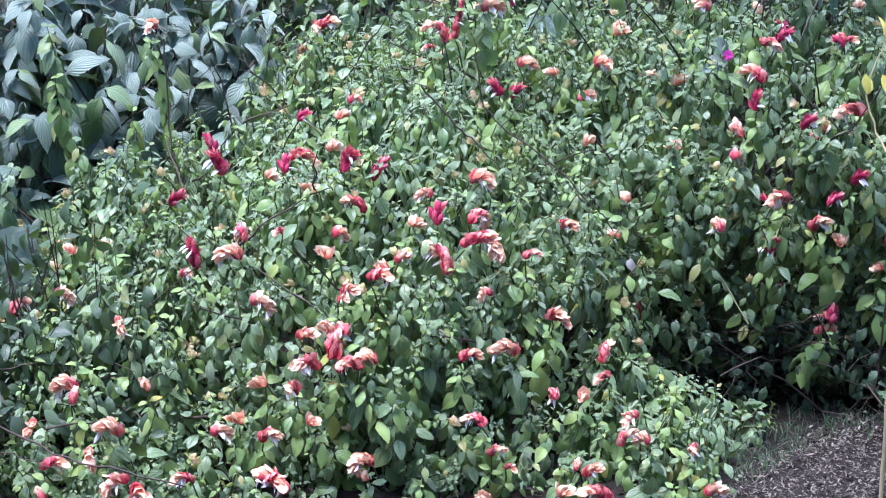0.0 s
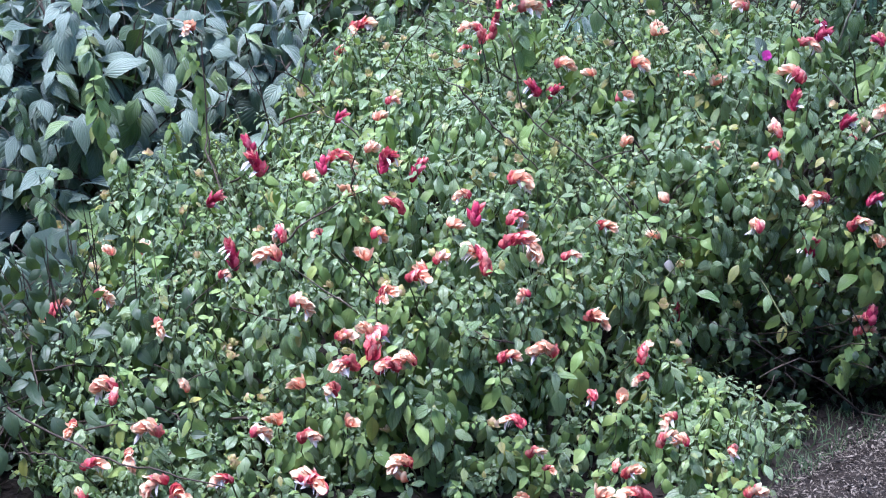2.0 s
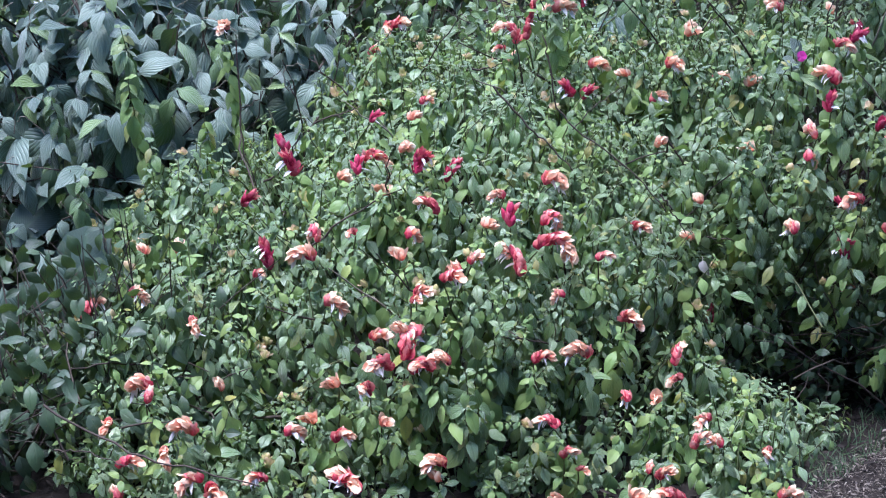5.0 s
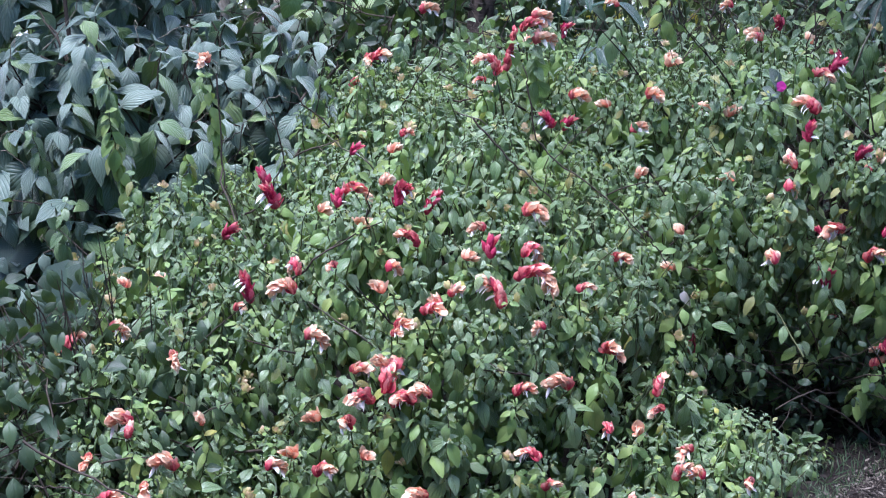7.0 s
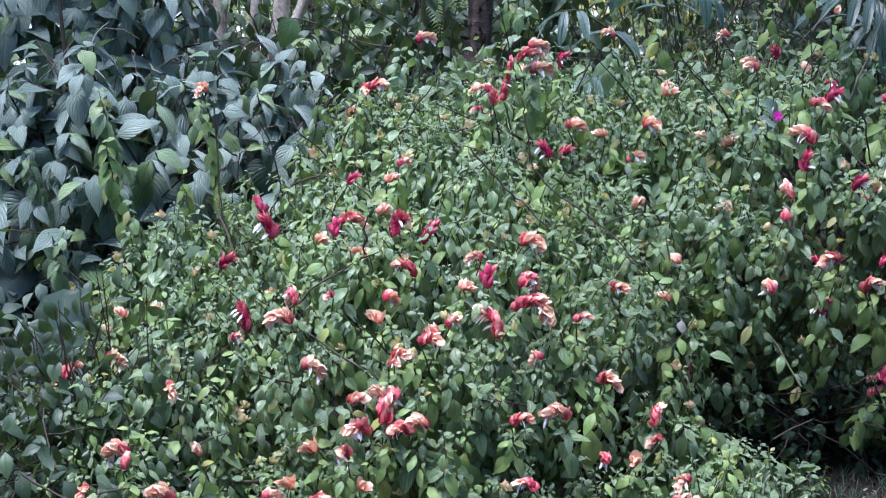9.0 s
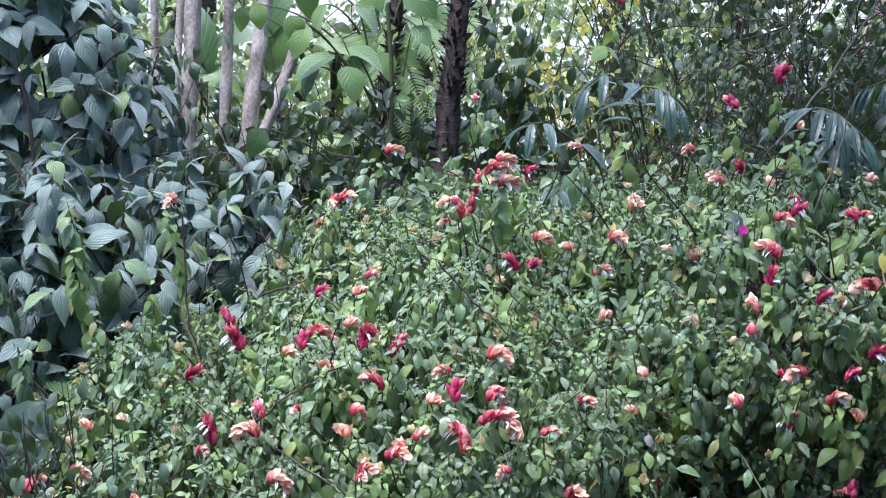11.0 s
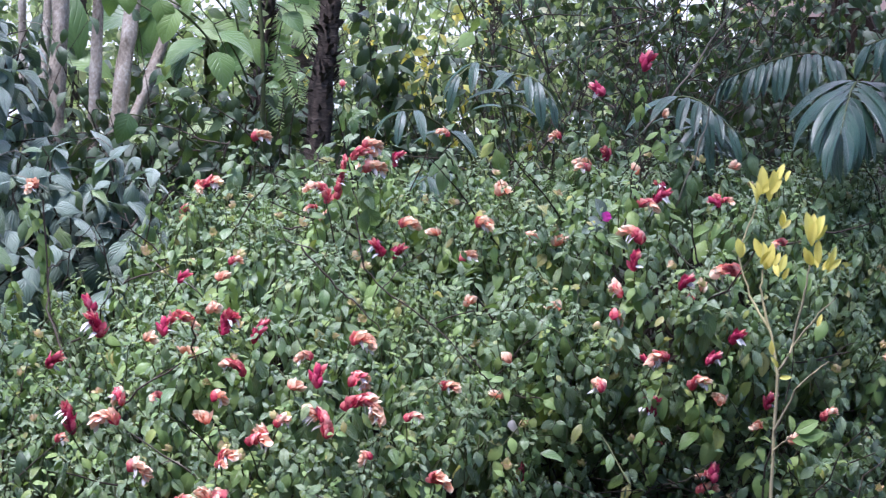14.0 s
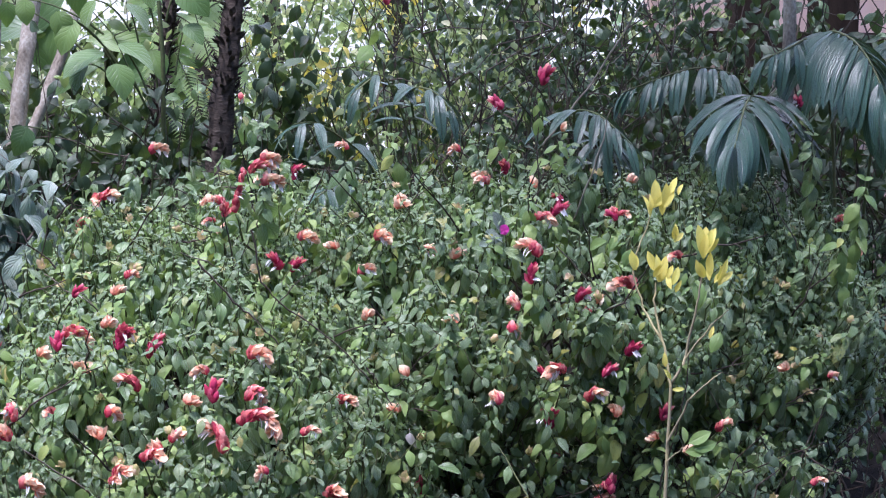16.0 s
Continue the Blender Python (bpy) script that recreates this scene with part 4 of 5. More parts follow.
def palm(label, at, fronds, seed):
    """A low palm; each frond: points of its midrib, pairs of leaflets, their length, and the way that they fall."""
    rng = np.random.RandomState(seed)
    top = thing("palm", label, "palm", at)
    off = np.array(at)
    data = [mesh_from("leaflet", *t) for t in LEAFLET]
    for me in data:
        me.materials.append(M_PALM)
    for pts, pairs, length, hang in fronds:
        p = np.array(pts, float) - off
        s = np.linspace(0, 1, 24)
        k = np.linspace(0, 1, len(p))
        q = np.stack([np.interp(s, k, p[:, i]) for i in range(3)], 1)
        for _ in range(4):
            q[1:-1] = 0.25 * q[:-2] + 0.5 * q[1:-1] + 0.25 * q[2:]
        rib = part_mesh("frond", tubes_mesh("frond", [(q, 0.006, 0.002)], 6), M_STEM, top)
        d = np.gradient(q, axis=0)
        d /= np.linalg.norm(d, axis=1, keepdims=True)
        for i in range(pairs):
            t = 0.42 + 0.58 * (i + 0.5) / pairs
            j = min(int(t * 23), 23)
            side = np.cross(d[j], UP)
            side /= np.linalg.norm(side) + 1e-9
            for sg in (1, -1):
                fan = (t - 0.42) / 0.58
                along = sg * side * (1.0 - 0.6 * fan ** 2) + d[j] * (0.3 + 0.9 * fan) - UP * hang * 0.55 + rng.normal(0, 0.10, 3)
                R = frames_of(along, UP + 0.35 * sg * side + d[j] * 0.3)
                ob = new("leaflet", data[rng.randint(3)])
                ob.parent = rib
                ob.matrix_basis = Matrix.Translation(q[j]) @ Matrix(R.tolist()).to_4x4() @ Matrix.Scale(length * (1 - 0.35 * fan ** 3) * rng.uniform(0.92, 1.05), 4)
    return top


palm("dark glossy palm with broad arching pleated fronds", (1.95, 5.1, 0), [
    ([(1.95, 5.1, 0.2), (1.80, 5.1, 1.0), (1.573, 4.832, 1.293), (1.485, 4.634, 1.263), (1.383, 4.376, 1.160)], 15, 0.235, 0.42),
    ([(1.98, 5.1, 0.2), (1.92, 5.1, 1.25), (1.784, 4.888, 1.488), (1.831, 4.725, 1.456), (1.840, 4.580, 1.382), (1.849, 4.437, 1.247)], 17, 0.25, 0.75),
    ([(1.93, 5.1, 0.2), (1.78, 5.1, 1.10), (1.547, 4.945, 1.343), (1.417, 4.912, 1.361), (1.280, 4.871, 1.321), (1.167, 4.827, 1.282)], 11, 0.14, 0.7),
    ([(1.96, 5.1, 0.2), (1.93, 5.1, 1.15), (1.767, 4.887, 1.465), (1.666, 4.790, 1.423), (1.559, 4.746, 1.384)], 7, 0.15, 0.8),
    ([(2.0, 5.1, 0.2), (2.05, 5.1, 1.2), (2.038, 4.860, 1.500), (2.149, 4.734, 1.420), (2.220, 4.602, 1.278)], 15, 0.28, 0.65),
], 61)
palm("small dark palm with drooping ribbed fronds among shrubs", (1.30, 5.25, 0), [
    ([(1.30, 5.25, 0.2), (1.18, 5.25, 0.95), (1.047, 5.036, 1.225), (1.121, 4.924, 1.216), (1.196, 4.801, 1.131)], 8, 0.17, 0.35),
    ([(1.30, 5.25, 0.2), (1.22, 5.2, 0.9), (1.133, 5.015, 1.149), (1.152, 4.851, 1.095)], 6, 0.17, 0.5),
], 62)
palm("small bluish-green palm half hidden in the shrubs", (0.65, 5.7, 0), [
    ([(0.65, 5.7, 0.2), (0.65, 5.65, 1.0), (0.516, 5.520, 1.321), (0.398, 5.419, 1.232)], 4, 0.17, 0.3),
    ([(0.68, 5.7, 0.2), (0.66, 5.65, 1.0), (0.591, 5.503, 1.266), (0.673, 5.390, 1.255), (0.740, 5.318, 1.168)], 5, 0.17, 0.3),
    ([(0.65, 5.7, 0.2), (0.62, 5.5, 0.8), (0.339, 4.983, 1.002), (0.265, 4.834, 0.968)], 6, 0.18, 0.4),
    ([(0.62, 5.7, 0.2), (0.5, 5.6, 1.0), (0.288, 5.419, 1.149), (0.212, 5.325, 1.146)], 3, 0.17, 0.3),
], 63)

HEART = [blade(0.36, 0.18, 0.3, 0.15, 9, 0.30, 0.0, 0.06, 1.25), blade(0.33, 0.3, 0.45, -0.2, 9, 0.32, 0.0, 0.08, 1.25)]
PADDLE = [blade(0.20, 0.25, 0.35, 0.1, 10, 0.5, 0.08, 0.05, 0.7), blade(0.22, 0.15, 0.55, -0.15, 10, 0.5, 0.08, 0.08, 0.7)]


def large_leaf_plant(name, label, foot, leaves, material, templates, stem_mat=M_STEM, seed=5, stalk=0.006, face=0.8, shrink=1.0):
    """A plant of single large leaves: each (place of the leaf's base, the way its tip points, length)."""
    rng = np.random.RandomState(seed)
    top = thing(name, label, "plant", foot)
    off = np.array(foot)
    data = [mesh_from("leaf", *t) for t in templates]
    for me in data:
        me.materials.append(material)
    high = max(a[0][2] for a in leaves)
    if high > 0.85:
        part_mesh("stem", tubes_mesh("stem", [(arc_line((0, 0, -0.02), (0.02, 0.03, high - 0.1), (0.02, 0, 0), 9, 0.006, rng), stalk * 2.2, stalk * 1.2)], 8), stem_mat, top)
    for at, way, length in leaves:
        at = np.array(at, float) - off
        R = frames_of(np.array(way, float) + rng.normal(0, 0.08, 3), UP * 0.7 + np.array((rng.normal(0, 0.35), -face, 0)))
        ob = new("leaf", data[rng.randint(len(data))])
        ob.parent = top
        ob.matrix_basis = Matrix.Translation(at) @ Matrix(R.tolist()).to_4x4() @ Matrix.Scale(length * shrink * rng.uniform(0.75, 1.1), 4)
        if at[2] > 0.85:
            root = np.array((at[0] * 0.45 + rng.normal(0, 0.02), at[1] * 0.45 + 0.03, at[2] - rng.uniform(0.10, 0.2)))
        else:
            root = np.array((rng.normal(0, 0.03), rng.normal(0, 0.03), 0.0))
        part_mesh("leaf_stalk", tubes_mesh("leaf_stalk", [(arc_line(root, at, (0, 0, 0.025), 7), stalk * 0.8, stalk * 0.4)], 6), stem_mat, top)
    return top


large_leaf_plant("broad_leaf_plant", "light green plant with large heart-shaped backlit leaves", (-0.27, 6.0, 0), [
    ((-0.436, 5.941, 1.348), (-0.7, -0.3, -0.25), 0.22), ((-0.385, 5.946, 1.378), (0.75, -0.3, -0.35), 0.20), ((-0.466, 5.968, 1.528), (-0.4, -0.3, -0.8), 0.17),
    ((-0.361, 6.067, 1.517), (0.6, -0.3, -0.3), 0.19), ((-0.279, 6.043, 1.355), (0.5, -0.4, -0.7), 0.16), ((-0.528, 5.858, 1.460), (-0.3, -0.4, -0.7), 0.15),
    ((-0.496, 5.936, 1.308), (-0.5, -0.4, -0.6), 0.16), ((-0.389, 5.835, 1.313), (0.2, -0.5, -0.8), 0.16), ((-0.768, 5.969, 1.518), (0.0, -0.4, -1.0), 0.13),
    ((-0.708, 5.970, 1.528), (0.15, -0.4, -1.0), 0.13), ((-0.587, 5.862, 1.489), (0.4, -0.4, -0.9), 0.15), ((-0.176, 6.077, 1.588), (0.5, -0.4, -0.5), 0.2),
    ((-0.675, 5.704, 1.105), (-0.2, -0.5, -0.8), 0.16), ((-0.279, 6.081, 1.608), (-0.2, -0.4, -0.9), 0.18), ((-0.156, 6.056, 1.446), (0.6, -0.3, -0.5), 0.13),
    ((-0.566, 6.085, 1.629), (0.2, -0.4, -0.9), 0.18),
], M_BROAD, HEART, seed=71, face=0.3, shrink=0.85)
large_leaf_plant("banana_plant", "green banana-like plant with long paddle leaves", (-0.55, 7.2, 0), [
    ((-0.719, 6.931, 1.196), (-0.35, -0.2, 1.0), 0.36), ((-0.507, 6.923, 1.149), (0.6, -0.2, 0.8), 0.36), ((-0.885, 6.925, 1.149), (-0.7, -0.2, 0.7), 0.36), ((-0.814, 6.956, 1.359), (0.3, -0.2, 0.9), 0.36),
    ((-0.413, 6.965, 1.429), (0.7, -0.2, 0.7), 0.36), ((-0.601, 6.955, 1.359), (0.9, -0.2, 0.1), 0.34), ((-0.719, 6.963, 1.406), (-0.9, -0.2, 0.2), 0.32), ((-1.026, 6.936, 1.219), (-0.2, -0.2, 1.0), 0.34), ((-0.507, 6.944, 1.289), (-0.6, -0.3, -0.3), 0.3),
], M_BROAD, PADDLE, seed=72, stalk=0.02)
large_leaf_plant("paddle_leaf_plant", "upright smooth dark paddle-shaped leaf low beside the shrubs", (-1.1, 4.5, 0), [
    ((-1.150, 4.247, 0.284), (-0.08, 0.2, 1.0), 0.24), ((-1.318, 4.205, 0.353), (0.95, -0.2, -0.3), 0.17), ((-1.501, 4.707, 0.327), (0.5, 0.2, 0.5), 0.2), ((-1.394, 4.332, 0.033), (-0.5, -0.2, 0.7), 0.2),
], M_PADDLE, [blade(0.31, 0.12, 0.12, 0.0, 12, 0.5, 0.04, 0.02, 0.5)], seed=73)


large_leaf_plant("ribbed_leaf_sprig", "low sprig of drooping blue-green deeply veined leaves", (-1.25, 4.45, 0), [
    ((-1.244, 4.178, 0.443), (0.5, -0.3, -0.7), 0.15), ((-1.306, 4.155, 0.357), (0.2, -0.3, -0.9), 0.13), ((-1.247, 4.077, 0.237), (0.2, -0.3, -0.9), 0.12), ((-1.342, 4.076, 0.244), (0.7, -0.3, -0.6), 0.16),
    ((-1.330, 4.107, 0.373), (0.0, -0.3, -1.0), 0.13), ((-1.105, 4.115, 0.156), (0.3, -0.3, -0.8), 0.11), ((-1.104, 4.324, 0.385), (0.9, -0.2, -0.4), 0.13), ((-1.200, 4.148, 0.097), (-0.4, -0.3, -0.7), 0.12),
], M_BLUE, RIBBED, seed=74, stalk=0.0035)


def fern(label, at, fronds, seed):
    rng = np.random.RandomState(seed)
    top = thing("fern", label, "fern", at)
    off = np.array(at)
    pin = [blade(0.065, 0.1, 0.25, 0, 5, 0.3, 0.0)]
    for a, b, sag, length in fronds:
        q = arc_line(np.array(a) - off, np.array(b) - off, (0, 0, sag), 42)
        d = np.gradient(q, axis=0)
        d /= np.linalg.norm(d, axis=1, keepdims=True)
        base, along, up, size = [], [], [], []
        for i in range(4, 42):
            s = i / 41
            side = np.cross(d[i], UP + np.array((0.0, -0.6, 0.0)))
            side /= np.linalg.norm(side)
            for sg in (1, -1):
                base.append(q[i])
                along.append(sg * side + d[i] * 0.35 - UP * 0.15 + rng.normal(0, 0.05, 3))
                up.append(np.cross(side, d[i]) * 1.0 + rng.normal(0, 0.05, 3))
                size.append(length * (1 - s) ** 0.7 * min(1, 4 * s) + 0.01)
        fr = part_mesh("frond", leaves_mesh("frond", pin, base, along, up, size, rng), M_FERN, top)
        part_mesh("midrib", tubes_mesh("midrib", [(q, 0.004, 0.0012)]), M_STEM, fr)


fern("green fern with feathery arching fronds, coloured bright as if backlit", (0.0, 7.1, 0), [
    ((-0.303, 6.611, 1.436), (-0.101, 6.451, 1.045), 0.06, 0.12), ((-0.258, 6.617, 1.480), (0.032, 6.466, 1.154), 0.08, 0.13), ((-0.303, 6.601, 1.369), (-0.189, 6.441, 0.980), 0.05, 0.11),
    ((-0.173, 6.812, 1.432), (0.167, 6.592, 1.325), 0.1, 0.13), ((-0.312, 6.813, 1.432), (-0.392, 6.651, 1.701), 0.05, 0.12), ((-0.266, 6.823, 1.500), (0.055, 6.619, 1.502), 0.1, 0.12),
    ((-0.652, 6.434, 0.914), (-0.370, 6.143, 1.007), 0.06, 0.10), ((-0.608, 6.427, 0.871), (-0.727, 6.139, 0.965), 0.06, 0.10), ((-0.555, 6.321, 0.839), (-0.323, 6.022, 0.873), 0.05, 0.10),
    ((0.057, 6.787, 1.272), (-0.102, 6.557, 1.081), 0.05, 0.11), ((-0.035, 6.825, 1.523), (-0.191, 6.591, 1.303), 0.06, 0.12),
], 81)


# ---------------------------------------------------------------- twiggy shrubs and distant greenery
def twiggy_shrub(label, foot, spread, height, stems, leaf_count, leaf, material, seed, twig=M_TWIG, lowest=0.3, thick=1.0):
    rng = np.random.RandomState(seed)
    top = thing("twiggy_shrub", label, "shrub", (*foot, 0))
    lines, base = [], []
    for _ in range(stems):
        a = np.array((rng.normal(0, spread[0] * 0.35), rng.normal(0, spread[1] * 0.4), -0.02))
        b = a + np.array((rng.normal(0, spread[0] * 0.6), rng.normal(0, spread[1] * 0.5), height * rng.uniform(0.5, 1.15)))
        pts = arc_line(a, b, (rng.normal(0, 0.2), 0, 0), 9, 0.03, rng)
        lines.append((pts, thick * rng.uniform(0.005, 0.011), 0.002 * thick))
        for _ in range(8):
            k = rng.randint(3, 9)
            e = pts[k] + rng.normal(0, 0.16, 3) + UP * 0.12
            side = arc_line(pts[k], e, (0, 0, 0.02), 5, 0.008, rng)
            lines.append((side, 0.003, 0.001))
            base += [side[rng.randint(1, 5)] + rng.normal(0, 0.03, 3) for _ in range(max(1, leaf_count // (stems * 8)))]
    base = np.array([b for b in base if b[2] > lowest])
    n = len(base)
    part_mesh("foliage", leaves_mesh("foliage", OVATE, base, rng.normal(0, 0.7, (n, 3)) - UP * 0.6, UP * 0.7 + np.array((0, -0.6, 0)) + rng.normal(0, 0.4, (n, 3)), rng.uniform(0.6, 1.25, n) * leaf, rng), material, top, kind="stuff")
    part_mesh("branch_work", tubes_mesh("branch_work", lines), twig, top, kind="stuff")
    return top


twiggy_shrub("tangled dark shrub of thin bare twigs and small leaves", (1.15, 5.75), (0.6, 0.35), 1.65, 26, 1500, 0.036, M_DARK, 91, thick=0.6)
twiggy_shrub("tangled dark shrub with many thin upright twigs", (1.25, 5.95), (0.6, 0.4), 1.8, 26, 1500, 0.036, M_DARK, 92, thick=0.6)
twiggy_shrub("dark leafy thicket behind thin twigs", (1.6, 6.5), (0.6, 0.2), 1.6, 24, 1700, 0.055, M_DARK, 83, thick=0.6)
twiggy_shrub("green open shrub with slender stems, leaves paled as if backlit", (0.55, 6.9), (0.8, 0.5), 2.0, 18, 1300, 0.045, M_FAR, 93, M_STEM)
twiggy_shrub("pale open shrub with yellowing leaves", (0.35, 7.1), (0.7, 0.3), 1.75, 14, 520, 0.05, M_YELLOW, 86, M_STEM)
twiggy_shrub("fresh green leafy undergrowth beneath the trees", (0.15, 5.55), (0.5, 0.25), 0.95, 22, 1300, 0.055, M_LEAF, 94, lowest=0.1)
# undergrowth in dark leaves down to the flowering shrub: shade put in as colour
twiggy_shrub("leafy undergrowth darkened for the shade between the pale stems", (-0.55, 5.85), (0.6, 0.25), 0.9, 30, 1500, 0.07, M_DARK, 84, lowest=0.1)
twiggy_shrub("dense undergrowth darkened for the shaded hollow behind the pale stems", (-0.35, 6.55), (0.8, 0.2), 1.0, 40, 4200, 0.075, M_DARK, 85, lowest=0.05)
twiggy_shrub("leafy undergrowth darkened for the shade around pale stems", (-0.9, 6.05), (0.7, 0.3), 1.0, 34, 1100, 0.085, M_DARK, 95, lowest=0.1)
twiggy_shrub("leafy undergrowth darkened for the shade below the tall ribbed shrub", (-1.5, 5.05), (0.5, 0.3), 0.55, 40, 2000, 0.08, M_DARK, 89, lowest=0.03)
twiggy_shrub("low leafy undergrowth darkened for the shade beside the paddle leaf", (-1.18, 4.00), (0.42, 0.35), 0.2, 70, 3400, 0.055, M_DARK, 87, lowest=0.015, thick=0.3)
twiggy_shrub("low green undergrowth darkened for the shade under the flowering shrub", (1.12, 4.34), (0.55, 0.20), 0.17, 70, 4200, 0.034, M_DARK, 88, lowest=0.015, thick=0.15)
twiggy_shrub("dark leafy shrub beside a pink house wall", (2.6, 6.0), (0.8, 0.4), 1.7, 40, 1500, 0.075, M_DARK, 96)


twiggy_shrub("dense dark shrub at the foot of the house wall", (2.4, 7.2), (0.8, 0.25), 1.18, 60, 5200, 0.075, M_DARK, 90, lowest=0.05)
twiggy_shrub("green open undergrowth behind the stems, paled as if backlit", (-1.1, 7.3), (0.9, 0.4), 1.5, 24, 1500, 0.065, M_FAR, 97, M_STEM, lowest=0.05)
# dark leaves again, to paint the shaded hollow under the ferns
twiggy_shrub("green undergrowth darkened for the shaded hollow below the ferns", (-0.25, 6.95), (0.6, 0.25), 1.0, 40, 2400, 0.07, M_DARK, 98, lowest=0.05)
twiggy_shrub("green open undergrowth with slender stems, paled as if backlit", (0.9, 7.7), (0.9, 0.4), 1.6, 26, 1900, 0.05, M_FAR, 99, M_STEM, lowest=0.05)


def distant_tree(label, at, height, spread, count, leaf, material, seed):
    rng = np.random.RandomState(seed)
    top = thing("distant_tree", label, "tree", (*at, 0), "distant garden trees")
    part_mesh("trunk", trunk_mesh([(0, 0, -0.1), (rng.normal(0, 0.1), 0, height * 0.5), (rng.normal(0, 0.2), 0, height)], 0.09, 0.03, seed=seed), M_FIBRE, top)
    clumps = rng.normal(0, 1, (36, 3)) * np.array(spread) + np.array((0, 0, height * 0.55))
    base = clumps[rng.randint(0, 36, count)] + rng.normal(0, 0.22, (count, 3))
    base = base[base[:, 2] > 0.05]
    n = len(base)
    part_mesh("crown", leaves_mesh("crown", SHRIMP, base, rng.normal(0, 0.7, (n, 3)) - UP * 0.5, UP * 0.5 + rng.normal(0, 0.6, (n, 3)), rng.uniform(0.6, 1.3, n) * leaf, rng), material, top, kind="stuff")


# the 4.6 m tree by the palms is unseen, added to shade them
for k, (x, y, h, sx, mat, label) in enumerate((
        (-3.2, 9.5, 3.2, 0.9, M_FAR, "distant green garden tree, leaves paled as if backlit"), (-1.6, 9.0, 3.0, 0.8, M_FAR, "distant green garden tree, leaves paled as if backlit"),
        (-0.3, 9.8, 3.4, 0.9, M_FAR, "distant green garden tree, leaves paled as if backlit"), (1.0, 9.2, 3.0, 0.8, M_FAR, "distant green tree with gaps of sky, leaves paled as if backlit"),
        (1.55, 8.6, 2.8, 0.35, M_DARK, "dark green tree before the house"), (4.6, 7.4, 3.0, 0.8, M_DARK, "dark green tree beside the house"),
        (-2.6, 7.2, 2.8, 0.7, M_DARK, "dark green tree behind the tall shrub"), (3.7, 6.4, 4.6, 0.6, M_DARK, "unseen dark tree added to shade the palms"), (0.3, 12.5, 4.0, 1.3, M_FAR, "far green tree, leaves paled as if backlit"), (-2.2, 13.0, 4.2, 1.3, M_FAR, "far green tree, leaves paled as if backlit"))):
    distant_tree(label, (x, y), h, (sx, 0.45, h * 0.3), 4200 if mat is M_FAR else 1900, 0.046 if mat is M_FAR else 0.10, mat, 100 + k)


def far_hedge():
    rng = np.random.RandomState(140)
    n = 17000
    x = rng.uniform(-9, 9, n)
    tops = np.array([1.5 + 0.9 * noise.noise((a * 0.6, 3.0, 0)) + 0.4 * noise.noise((a * 2.2, 7.0, 0)) for a in x])
    base = np.stack([x, 12.6 + rng.normal(0, 0.5, n), tops * rng.uniform(0, 1, n) ** 1.2], 1)
    half = rng.uniform(0, 1, n) < 0.5
    for mask, mat, label in ((half, M_FAR, "far green foliage of the garden's edge, paled as if backlit"), (~half, M_LEAF, "far green foliage of the garden's edge")):
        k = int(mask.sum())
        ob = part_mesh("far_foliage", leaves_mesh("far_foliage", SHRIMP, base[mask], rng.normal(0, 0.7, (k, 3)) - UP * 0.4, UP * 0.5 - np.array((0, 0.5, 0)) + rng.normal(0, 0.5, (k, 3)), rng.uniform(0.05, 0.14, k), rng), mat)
        tagged(ob, label, "foliage", kind="stuff")


far_hedge()


# ---------------------------------------------------------------- house behind
def box_mesh(name, x0, x1, y0, y1, z0, z1, bevel=0.01):
    bm = bmesh.new()
    bmesh.ops.create_cube(bm, size=1.0, matrix=Matrix.Translation(((x0 + x1) / 2, (y0 + y1) / 2, (z0 + z1) / 2)) @ Matrix.Diagonal((x1 - x0, y1 - y0, z1 - z0, 1)))
    bmesh.ops.bevel(bm, geom=bm.edges[:], offset=bevel, segments=2, affect="EDGES")
    me = bpy.data.meshes.new(name)
    bm.to_mesh(me)
    bm.free()
    return me


house = thing("house", "house with a pale pink stucco wall and dark posts", "house", (4.36, 9.0, 0))
part_mesh("wall", box_mesh("wall", -2.10, 1.2, 0.0, 0.2, -0.1, 2.9), M_STUCCO, house)
for x in (-1.86, -1.44):
    part_mesh("post", box_mesh("post", x - 0.10, x + 0.10, -1.15, -0.95, -0.05, 2.9), M_TIMBER, house, "dark brown timber post")
part_mesh("beam", box_mesh("beam", -2.10, 1.2, -0.22, -0.05, 1.28, 1.40), M_TIMBER, house, "dark horizontal timber rail")
# tree out of view, added so its crown darkens the ribbed shrub
unseen_shade_tree = thing("unseen_shade_tree", "unseen dark-leaved tree added to shade the tall shrub", "tree", (-2.7, 6.2, 0))
part_mesh("trunk", trunk_mesh([(0, 0, -0.05), (0.1, -0.1, 1.6), (0.35, -0.8, 3.0)], 0.06, 0.03, seed=12), M_BARK, unseen_shade_tree)
crown(unseen_shade_tree, (0.45, -1.15, 3.1), (0.42, 0.45, 0.22), 330, 0.14, M_DARK, 14)
slim = thing("slim_tree", "thin pale mottled trunk before the house", "tree", (1.971, 5.782, 0))
part_mesh("trunk", trunk_mesh([(0, 0, -0.05), (0.02, 0, 1.4), (-0.02, 0.05, 2.6)], 0.026, 0.02, seed=9), M_BARK, slim)
# unseen crown, set off to one side to shade the shrubs below
crown(slim, (-0.45, -0.8, 3.0), (0.75, 0.6, 0.25), 1500, 0.13, M_DARK, 10)


